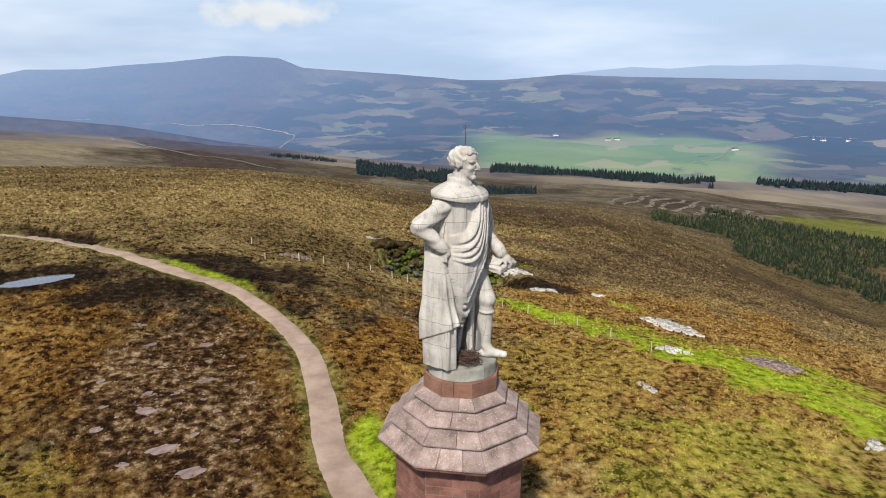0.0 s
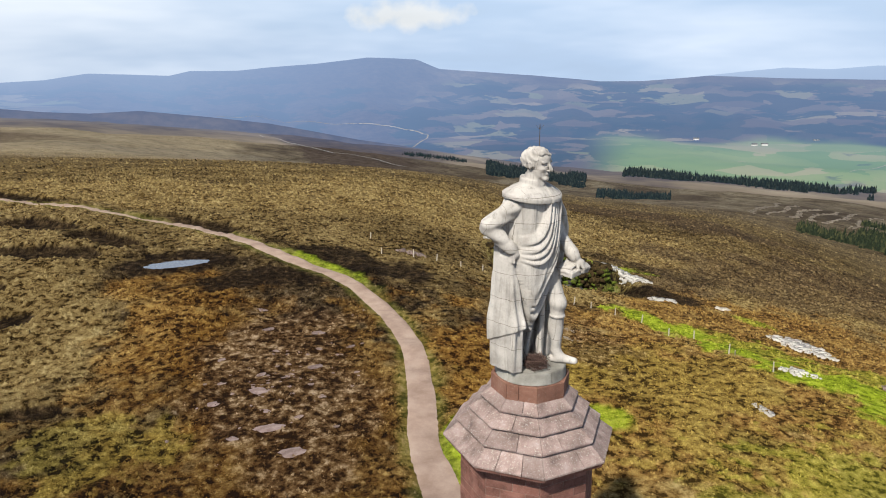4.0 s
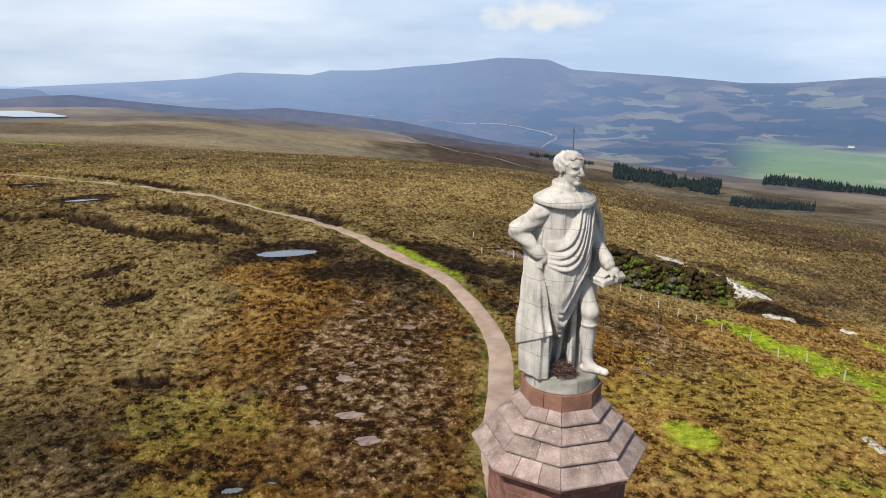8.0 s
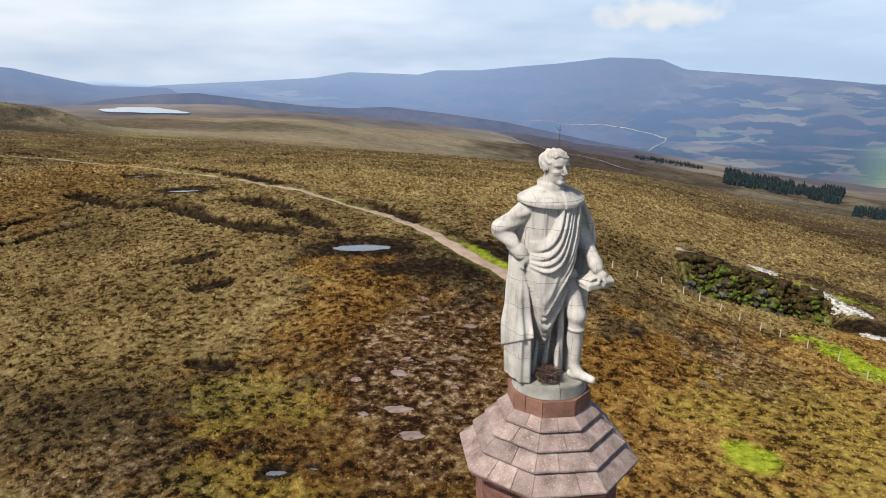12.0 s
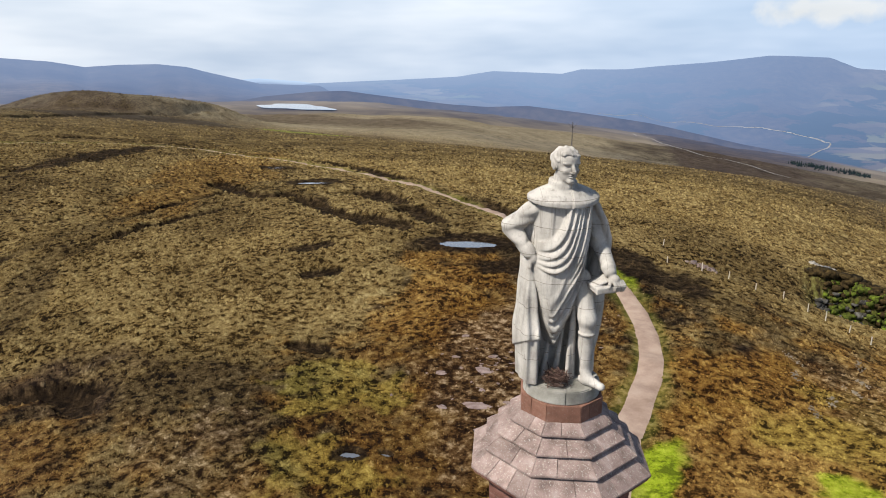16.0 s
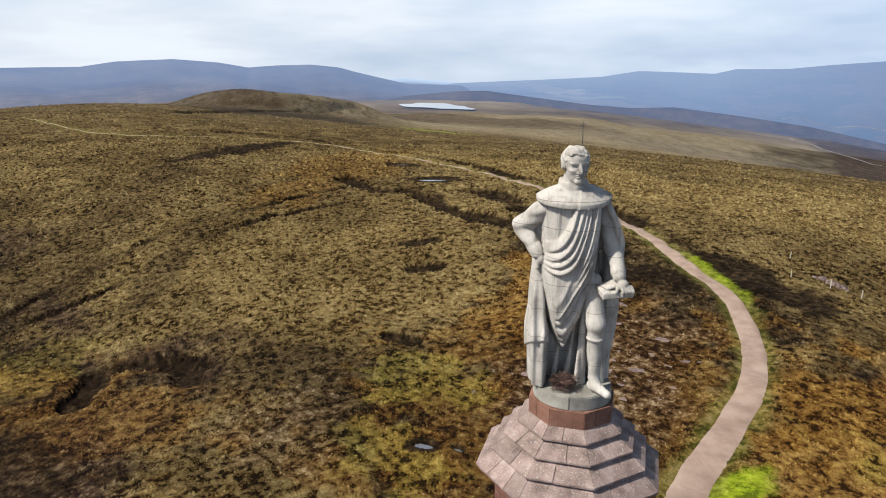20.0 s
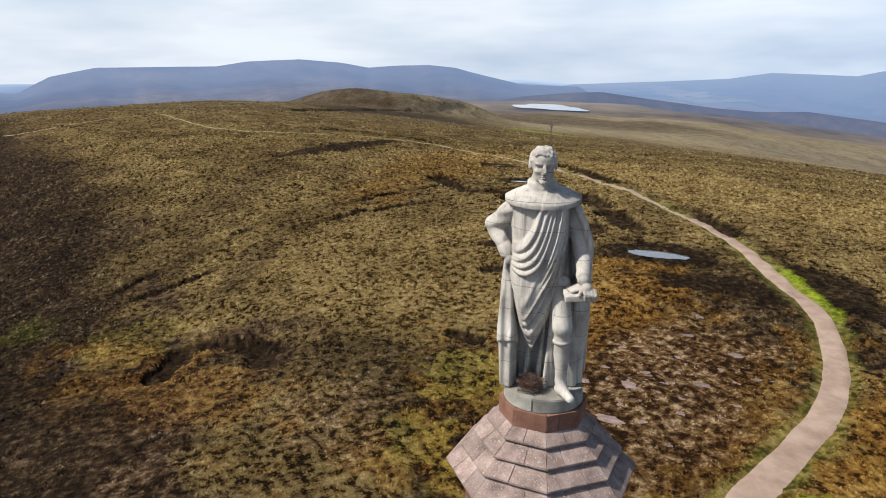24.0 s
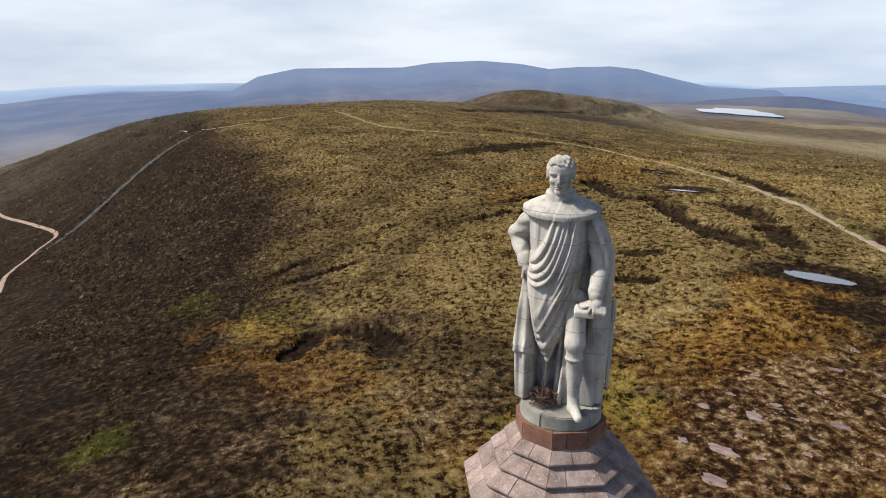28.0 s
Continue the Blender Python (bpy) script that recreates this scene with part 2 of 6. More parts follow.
def blur(a, sigma, axis, wrap):
    n = int(3 * sigma) + 1
    k = np.exp(-0.5 * (np.arange(-n, n + 1) / sigma) ** 2)
    k /= k.sum()
    pad = [(0, 0), (0, 0)]
    pad[axis] = (n, n)
    b = np.pad(a, pad, mode="wrap" if wrap else "edge")
    return sum(w * np.take(b, np.arange(i, i + a.shape[axis]), axis=axis) for i, w in enumerate(k))


GA = np.arange(-180, 180, 1.0)
GR = np.arange(0, 401) / 400.0
R_SCALE = 12.0
R_MAX = 4800.0


def r_to_u(r):
    return np.log1p(np.asarray(r, float) / R_SCALE) / np.log1p(R_MAX / R_SCALE)


def u_to_r(u):
    return np.expm1(np.asarray(u, float) * np.log1p(R_MAX / R_SCALE)) * R_SCALE


def base_grid():
    stops = sorted(SPOKES)
    table = np.array([[np.interp(u, r_to_u(RINGS), SPOKES[s]) for u in GR] for s in stops])
    g = np.stack([np.interp(GA, stops, table[:, i]) for i in range(len(GR))], 1)
    return blur(blur(g, 4, 0, True), 6, 1, False)


BASE = base_grid()


def base_height(x, y):
    """Height of the smooth land at x, y."""
    x, y = np.asarray(x, float), np.asarray(y, float)
    a = (np.degrees(np.arctan2(-x, y)) + 180.0) % 360.0
    u = np.clip(r_to_u(np.hypot(x, y)), 0, 0.99999) * 400
    i, j = np.floor(a).astype(int) % 360, np.floor(u).astype(int)
    fa, fu = a - np.floor(a), u - j
    i2 = (i + 1) % 360
    knoll = 12 * np.exp(-((((x + 503) * .92 + (y - 224) * -.39) / 42) ** 2 + (((x + 503) * .39 + (y - 224) * .92) / 80) ** 2) ** 2.4)
    return knoll + ((BASE[i, j] * (1 - fa) + BASE[i2, j] * fa) * (1 - fu) + (BASE[i, j + 1] * (1 - fa) + BASE[i2, j + 1] * fa) * fu)

# ---- ground: zones of the moor ----
PATH = ((-6.2, 17.5), (-8.0, 21.4), (-10.3, 26.4), (-11.7, 31.2), (-13.4, 37.6), (-15.8, 44.9), (-19.8, 52.4), (-25.5, 59.6), (-31.0, 64.6), (-40.7, 69.8), (-51.0, 75.6), (-62.0, 80.6), (-79.0, 87.0), (-98.0, 93.0), (-122.0, 99.6), (-150.0, 103.3), (-180.0, 98.6), (-208.0, 88.0), (-222.0, 62.0), (-240.0, 33.0), (-300.0, 18.0))


def spline(points, step):
    """Points about step apart along a smooth line through the given ones."""
    p = np.array([points[0], *points, points[-1]], float)
    out = []
    for a, b, c, d in zip(p, p[1:], p[2:], p[3:]):
        n = max(2, int(np.linalg.norm(c - b) / step))
        for i in range(n):
            t = i / n
            out.append(0.5 * (2 * b + (c - a) * t + (2 * a - 5 * b + 4 * c - d) * t * t + (3 * b - a - 3 * c + d) * t ** 3))
    out.append(p[-1])
    return np.array(out)


PATH_LINE = spline(PATH, 2.5)


def near_line(x, y, line):
    """Distance to a line of points."""
    best = np.full(np.shape(x), 1e9)
    lo, hi = line.min(0) - 15, line.max(0) + 15
    sel = (x > lo[0]) & (x < hi[0]) & (y > lo[1]) & (y < hi[1])
    xs, ys = x[sel], y[sel]
    d = np.full(xs.shape, 1e9)
    for a, b in zip(line, line[1:]):
        v = b - a
        t = np.clip(((xs - a[0]) * v[0] + (ys - a[1]) * v[1]) / max(v @ v, 1e-6), 0, 1)
        d = np.minimum(d, np.hypot(xs - a[0] - t * v[0], ys - a[1] - t * v[1]))
    best[sel] = d
    return best


def smooth(a, b, x):
    t = np.clip((x - a) / (b - a), 0, 1)
    return t * t * (3 - 2 * t)


def blob(x, y, cx, cy, rx, ry, turn=0.0, rag=0.5, cell=4.0, seed=0):
    """1 inside a ragged oval, 0 outside, soft at the rim. turn: degrees."""
    c, s = math.cos(radians(turn)), math.sin(radians(turn))
    u, v = ((x - cx) * c + (y - cy) * s) / rx, (-(x - cx) * s + (y - cy) * c) / ry
    d = np.hypot(u, v)
    out = np.zeros(np.shape(x))
    sel = d < 1.3 + rag
    dd = d[sel] + (vnoise(x[sel] / cell, y[sel] / cell, 4, seed + 1) - 0.5) * 2 * rag
    out[sel] = smooth(1.3, 0.75, dd)
    return out


# peat cuttings and worn ruts
RUTS = (
    (((-93, -12), (-96, -1), (-100.3, 9.1), (-105.3, 20), (-109.5, 37), (-109.5, 51)), 2.6, 0.7),
    (((-96, -14), (-104.4, -4.4), (-112.3, 12), (-116.6, 28.1), (-118.2, 38), (-121.3, 47), (-123, 59.4)), 2.5, 0.7),
    (((-134, 65.2), (-120.2, 62.5), (-113.5, 63.7), (-109.6, 67.5), (-102.4, 66.5), (-92.0, 63.2), (-82.2, 62.5), (-72.0, 63.0)), 5.6, 1.2),
    (((-101.4, 79.5), (-94.0, 79.5), (-88, 77), (-82.8, 74.5), (-76, 72), (-70, 69.5)), 6.6, 1.4),
    (((-112, 69), (-107, 70), (-102, 68)), 6.0, 1.2),
    (((-250, 50), (-238, 70), (-224, 92), (-205, 98), (-187, 103), (-165, 109.5), (-147, 110), (-126, 105.5), (-108, 100), (-82, 91), (-62, 84), (-45, 77)), 5.2, 1.0),
    (((-60, -9.5), (-66.2, -6.2), (-66.6, -2.4), (-64.0, .6), (-60.5, 1.8), (-56.5, 1.6)), 3.6, 0.7),
    (((-77, 45), (-75.4, 46.5), (-74.5, 48.4)), 3.6, 0.5),
    (((-67.5, 39.2), (-65.1, 41.6)), 3.4, 0.5),
    (((-49.8, 24.2), (-47.6, 25.4)), 3.2, 0.7),
    (((-66, -1.8), (-62.7, 1.2), (-60, 4.0)), 3.6, 0.6),
    (((-152, 82), (-146, 87), (-142, 93)), 7.0, 0.9),
    (((-345, -72), (-315, -54), (-290, -40)), 9.0, 2.4),
    (((-330, 84), (-362, 112), (-394, 140), (-428, 180), (-453, 216), (-466, 262)), 12.0, 4.0),
)
POOLS = ((-56.2, 62.9, 4.9, 2.1, 32, 0.35), (-119.2, 81.0, 4.0, 1.6, 45, 0.3), (-147.5, 91.0, 3.0, 1.2, 40, 0.3), (-29.0, 13.5, .95, 0.5, 30, 0.22), (-26.6, 15.6, 0.5, 0.25, 10, 0.2))


# crests of the distant hills: degrees left of north, degrees above the level of the eye
EYE_Z = 34.0
NORTH = ((-60, -1.1), (-32, -1.09), (-22, -1.01), (-15, -.95), (-9.6, -.81), (-4.8, -1.23), (-1.6, -1.28), (3.8, -.81), (11.2, -.34), (13, .42), (15, .52), (17, .55), (20.9, .08), (24.5, -.17), (27, -.45), (30.5, -.45), (32, -.79), (37.5, -.62), (40.3, -1.08), (45, -1.32), (52, -1.6), (58, -2.6), (62, -4))
RANGE = ((-60, -.4), (-31.7, -.31), (-29, -.1), (-26.5, .05), (-23, -.06), (-20.5, -.04), (-17.7, -.3), (-14.8, -.19), (-11.8, -.5), (-8.5, -.9), (-5, -1.6), (0, -3))
WEST = ((44, -5), (50, -2.6), (51.4, -1.75), (56, -1.6), (58.4, -1.05), (60.1, -.64), (61.3, -.31), (63.5, -.08), (66, -.12), (68.3, -.28), (70.5, .11), (73.7, .36), (77.7, .19), (80, -.17), (85, -.24), (88.4, -.26), (91.4, -.89), (93.6, -2.07), (96.5, -2.3), (98.3, -2.9), (101, -4), (104, -5))
SOUTH_WEST = ((88, -5), (96, -2.9), (99, -2.5), (102, -2.36), (104, -2.13), (106.5, -2.4), (109, -2.68), (120, -2.6), (135, -2.8), (150, -4))
SHOULDER = ((8, -7.5), (18, -6), (25, -4.6), (30.3, -3.9), (34.6, -3.4), (38, -3.5), (41, -3.3), (45.9, -2.7), (49.5, -2.2), (52, -2.25), (56, -2.6), (60, -3.3), (66, -5))


def far_hills(z, x, y, r, az):
    """The valley floor and the ranges behind it."""
    far = smooth(1150, 1700, r)
    floor = np.interp(az, (-60, 20, 34, 44, 56, 96, 110, 180), (-205, -215, -190, -130, -75, -75, -120, -190)) + (vnoise(x / 420, y / 420, 4, 82) - .5) * 46
    z = z * (1 - far) + np.minimum(z, floor) * far
    rough = (vnoise(x / 260, y / 260, 4, 83) - .5)
    spurs = (vnoise(az / 2.6, r / 1500, 3, 84) - .5)
    for crests, dist, foot, spread in ((SHOULDER, 1650, 1180, .6), (WEST, 2600, 1350, .8), (NORTH, 3900, 2500, .75), (SOUTH_WEST, 3300, 2000, .8), (RANGE, 4700, 4250, 1.0)):
        a_, e_ = zip(*crests)
        top = EYE_Z + dist * np.tan(np.radians(np.interp(az, a_, e_)))
        on = (az > a_[0] - 1) & (az < a_[-1] + 1)
        u = np.clip((r - foot) / (dist - foot), 0, 1)
        rise = u ** spread * (1 - .35 * np.sin(np.pi * u)) + (.26 * spurs + .10 * rough) * np.sin(np.pi * u) ** .8
        hill = floor + (top - floor) * rise - np.clip(r - dist, 0, 9e9) * .30
        z = np.where(on & (top > floor) & (r > foot), np.maximum(z, hill), z)
    return z


def land(x, y):
    """Height of the ground with its cuttings, pits and hummocks, and the masks of its cover."""
    x, y = np.asarray(x, float), np.asarray(y, float)
    z = base_height(x, y)
    r = np.hypot(x, y)
    m = {}
    near = 1 - smooth(180, 400, r)
    hum = vnoise(x / 9, y / 9, 3, 2) - 0.5
    z = z + hum * 0.9 * near * smooth(12, 30, r) + (vnoise(x / 2.3, y / 2.3, 3, 3) - 0.5) * 0.5 * near * smooth(8, 20, r)
    z = z + (vnoise(x / 90, y / 90, 4, 4) - 0.5) * 10 * smooth(250, 700, r) * (1 - smooth(1200, 1600, r))
    az = np.degrees(np.arctan2(-x, y))
    z = far_hills(z, x, y, r, az)
    peat = np.zeros(x.shape)
    edge0 = vnoise(x / 30, y / 12, 3, 73) - .5
    wobble = (vnoise(x / 2.4, y / 2.4, 3, 5) - 0.5) * 1.6
    for line, width, deep in RUTS:
        d = near_line(x, y, spline(line, 3.0)) + wobble
        k = 1 - smooth(width * 0.34, width * 0.56, d + wobble * (width > 4))
        k = k * (.25 + .75 * smooth(.36, .52, vnoise(x / 11, y / 11, 2, 61)))
        z = z - deep * k
        peat = np.maximum(peat, k)
    d_path = near_line(x, y, PATH_LINE)
    m["verge"] = 1 - smooth(1.3, 3.0, d_path + (vnoise(x / 2, y / 2, 3, 6) - 0.5) * 2.0)
    z = z - 0.18 * (1 - smooth(1.2, 2.4, d_path))
    # old quarry with its low crag
    c, s = math.cos(radians(16)), math.sin(radians(16))
    along, across = (x - .5) * c + (y - 97) * s, -(x - .5) * s + (y - 97) * c
    wob = (vnoise(x / 3.5, y / 3.5, 3, 8) - 0.5) * 4
    ends = 1 - smooth(9.5, 15.5, np.abs(along + wob * .5))
    z = z - 4.6 * ends * smooth(-10, -2, across + wob * .3) * (1 - smooth(3.4, 6.4, across + wob)) + 1.5 * ends * smooth(3.5, 7, across + wob) * (1 - smooth(7, 16, across))
    m["crag"] = ends * (1 - smooth(6.5, 9.5, np.abs(across - 2 + wob * .5)))
    # hollow of the loch
    dl = blob(x, y, -850, 622, 120, 66, -10, .12, 60, 96)
    z = z * (1 - dl) + -31.0 * dl
    for px, py, rx, ry, turn, deep in POOLS:
        k = blob(x, y, px, py, rx, ry, turn, 0.22, 2.2, 9)
        flat = blob(x, y, px, py, rx * 1.5, ry * 1.7, turn, 0.1, 2.2, 9)
        z = z * (1 - flat) + float(base_height(px, py)) * flat - (deep + .35) * k
        peat = np.maximum(peat, 0.9 * blob(x, y, px, py, rx * 1.7, ry * 2.1, turn, 0.3, 2.0, 10))
    peat = np.maximum(peat, 0.75 * blob(x, y, -38, 64, 13, 3.4, 32, .7, 3, 11))
    peat = np.maximum(peat, 0.85 * blob(x, y, -33, 72, 14, 4.5, -8, .7, 4, 12))
    peat = np.maximum(peat, 0.7 * blob(x, y, 12, 96, 14, 6, -15, .6, 4, 13))
    peat = np.maximum(peat, 0.45 * blob(x, y, -50, -30, 26, 18, 0, .9, 4, 15))
    peat = np.maximum(peat, 0.9 * smooth(470, 430, np.hypot(x, y)) * smooth(395, 415, np.hypot(x, y) + edge0 * 30) * smooth(58, 62, az) * smooth(76, 71, az))
    peat = np.maximum(peat, 0.3 * blob(x, y, -96, 10, 18, 3.5, -35, .8, 4, 15))
    peat = np.maximum(peat, 0.7 * blob(x, y, -190, 62, 30, 5, -60, .9, 5, 15))
    m["peat"] = peat
    m["stony"] = np.maximum.reduce([blob(x, y, -28, 37, 9, 15, 22, .55, 4, 16), 0.8 * blob(x, y, -21, 27, 6, 9, 0, .6, 3, 17), 0.7 * blob(x, y, 3, 58, 5, 10, 25, .8, 3, 18), 0.5 * blob(x, y, -35, -20, 16, 10, 0, .9, 5, 19), 0.6 * blob(x, y, -40, 5, 7, 5, 0, .9, 3, 19)])
    m["rust"] = np.maximum.reduce([.75 * blob(x, y, -43, 41, 6, 15, 28, 1.0, 3, 20), 0.7 * blob(x, y, -50, 55, 9, 7, 0, .7, 5, 21), 0.7 * blob(x, y, -28, 12, 6, 4, 0, .7, 3, 22), 0.4 * blob(x, y, -150, 75, 40, 12, -50, .9, 7, 23), 0.9 * blob(x, y, 8, 44, 22, 26, 0, .9, 5, 24), 0.5 * blob(x, y, -26, 32, 18, 24, 15, 1.0, 3, 63), 0.5 * blob(x, y, 26, 26, 20, 14, 0, 1.1, 3, 64), 0.85 * blob(x, y, 40, 66, 34, 28, 0, 1.0, 6, 74), 0.5 * blob(x, y, -58, -10, 18, 9, 20, .9, 4, 25)])
    strip = near_line(x, y, spline(((9, 78), (17, 68.5), (23, 60), (29, 53), (35.5, 47), (43, 40.5), (52, 35)), 3.0))
    wide = np.interp(x, (9, 25, 40, 52), (1.6, 2.4, 3.8, 5.0))
    m["green"] = np.maximum.reduce([
        0.9 * smooth(1.25, 0.45, strip / (wide * 1.5) + (vnoise(x / 2.4, y / 2.4, 4, 26) - .5) * 2.8), 0.6 * blob(x, y, 47, 50, 3, 5, 40, .6, 3, 27), 0.5 * blob(x, y, 31, 84, 2, 4, 30, .6, 3, 28),
        0.9 * blob(x, y, -6.9, 26, 2.0, 6.5, 12, .5, 2, 30), 0.7 * blob(x, y, 5.6, 35.6, 2.2, 2.8, 0, .6, 2, 31), 0.7 * blob(x, y, -36, 69, 1.6, 9, 62, .7, 2, 32), 0.22 * blob(x, y, 27, 28, 8, 6, 0, 1.6, 1.3, 33), 0.22 * blob(x, y, 17, 22.5, 4, 3, 0, 1.4, 1.2, 37), 0.40 * blob(x, y, 22, 66, 9, 4, -35, 1.3, 2.0, 38), 0.35 * blob(x, y, 40, 55, 7, 5, 0, 1.2, 2.0, 29), 0.05 * blob(x, y, -90, -24, 5, 3, 0, 1.2, 1.5, 44), 0.08 * blob(x, y, -44.5, -28.5, 4, 2, 0, 1.2, 1.2, 44),
        0.4 * blob(x, y, -330, 240, 30, 14, 20, .6, 12, 34), 0.22 * blob(x, y, -222, -112, 38, 7, 25, .8, 6, 35), 0.5 * blob(x, y, 5, 112, 10, 4, 10, .8, 3, 36),
        0.45 * blob(x, y, 385, 575, 95, 62, 20, .6, 24, 39)])
    m["away"] = smooth(230, 620, r)
    edge_ = (vnoise(x / 60, y / 60, 4, 97) - .5)
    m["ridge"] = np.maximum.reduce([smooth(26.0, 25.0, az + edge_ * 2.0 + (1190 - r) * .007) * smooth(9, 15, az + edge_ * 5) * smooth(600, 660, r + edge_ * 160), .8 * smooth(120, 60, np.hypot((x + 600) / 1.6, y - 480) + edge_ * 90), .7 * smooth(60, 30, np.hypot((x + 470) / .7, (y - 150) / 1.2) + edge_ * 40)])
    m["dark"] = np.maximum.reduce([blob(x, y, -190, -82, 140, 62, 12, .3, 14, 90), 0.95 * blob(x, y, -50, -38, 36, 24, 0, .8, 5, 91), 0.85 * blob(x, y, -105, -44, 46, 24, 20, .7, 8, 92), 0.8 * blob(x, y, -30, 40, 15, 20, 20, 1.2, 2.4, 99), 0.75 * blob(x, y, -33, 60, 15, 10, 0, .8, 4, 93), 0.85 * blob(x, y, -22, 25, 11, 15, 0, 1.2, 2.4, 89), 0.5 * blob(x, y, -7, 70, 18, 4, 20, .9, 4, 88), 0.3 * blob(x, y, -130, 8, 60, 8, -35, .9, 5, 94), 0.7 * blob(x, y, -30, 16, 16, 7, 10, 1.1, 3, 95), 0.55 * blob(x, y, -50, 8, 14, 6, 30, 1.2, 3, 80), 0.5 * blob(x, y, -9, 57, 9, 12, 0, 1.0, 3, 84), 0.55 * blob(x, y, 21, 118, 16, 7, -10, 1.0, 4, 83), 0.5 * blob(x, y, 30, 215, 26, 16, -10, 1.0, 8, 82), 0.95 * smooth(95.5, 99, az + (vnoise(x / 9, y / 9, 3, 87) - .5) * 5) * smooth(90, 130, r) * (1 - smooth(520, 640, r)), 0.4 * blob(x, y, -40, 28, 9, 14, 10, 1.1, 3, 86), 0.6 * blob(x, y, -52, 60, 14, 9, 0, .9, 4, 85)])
    m["pale"] = np.clip(np.maximum.reduce([.5 * blob(x, y, -80, 118, 90, 22, 8, .7, 14, 40), 0.45 * blob(x, y, -5, 150, 70, 34, -12, .6, 14, 41), 0.7 * blob(x, y, 60, 100, 30, 50, -35, .8, 8, 57), blob(x, y, 40, 44, 32, 28, 0, .9, 5, 58), blob(x, y, 24, 24, 18, 16, 0, 1.0, 3, 76), 0.6 * blob(x, y, 12, 34, 16, 16, 0, 1.0, 3, 75), 0.7 * blob(x, y, 12, 70, 26, 22, 0, .9, 6, 59), 0.8 * blob(x, y, 5.5, 27.5, 3, 3.4, 0, .5, 2, 42), 0.2 * blob(x, y, -75, 30, 30, 18, 30, .9, 9, 43), 0.95 * smooth(25, 29, az + (vnoise(x / 50, y / 50, 3, 77) - .5) * 6) * smooth(64, 54, az) * smooth(400, 520, r)]), 0, 1)
    m["heather"] = np.maximum.reduce([0.55 * blob(x, y, 90, 170, 40, 90, -38, .8, 12, 45), 0.6 * blob(x, y, 20, 260, 60, 40, 0, .8, 20, 46), blob(x, y, -190, -80, 130, 62, 12, .4, 14, 47), 0.95 * blob(x, y, -85, -52, 62, 42, 20, .6, 8, 48), 0.8 * blob(x, y, -300, 560, 140, 60, 40, .7, 40, 49), 0.3 * blob(x, y, -2, 62, 9, 5, 10, .9, 4, 50), 0.8 * blob(x, y, -9, 57, 2.2, 1.6, 0, .5, 2, 51), 0.6 * blob(x, y, -560, 230, 120, 30, -60, .8, 30, 52)])
    m["olive"] = np.maximum.reduce([0.55 * blob(x, y, -39, 20.5, 6, 5, 0, 1.1, 2, 53), 0.5 * blob(x, y, -29, 11, 5, 4, 0, 1.1, 2, 62), 0.6 * blob(x, y, 12, 46, 14, 12, 0, .9, 4, 54), 0.6 * blob(x, y, 28, 28, 16, 10, 0, 1.3, 2.0, 56), 0.3 * blob(x, y, -76, -12, 8, 6, 0, 1.0, 3, 55)])
    return z, m


def height(x, y):
    return float(land(np.array([x]), np.array([y]))[0][0])


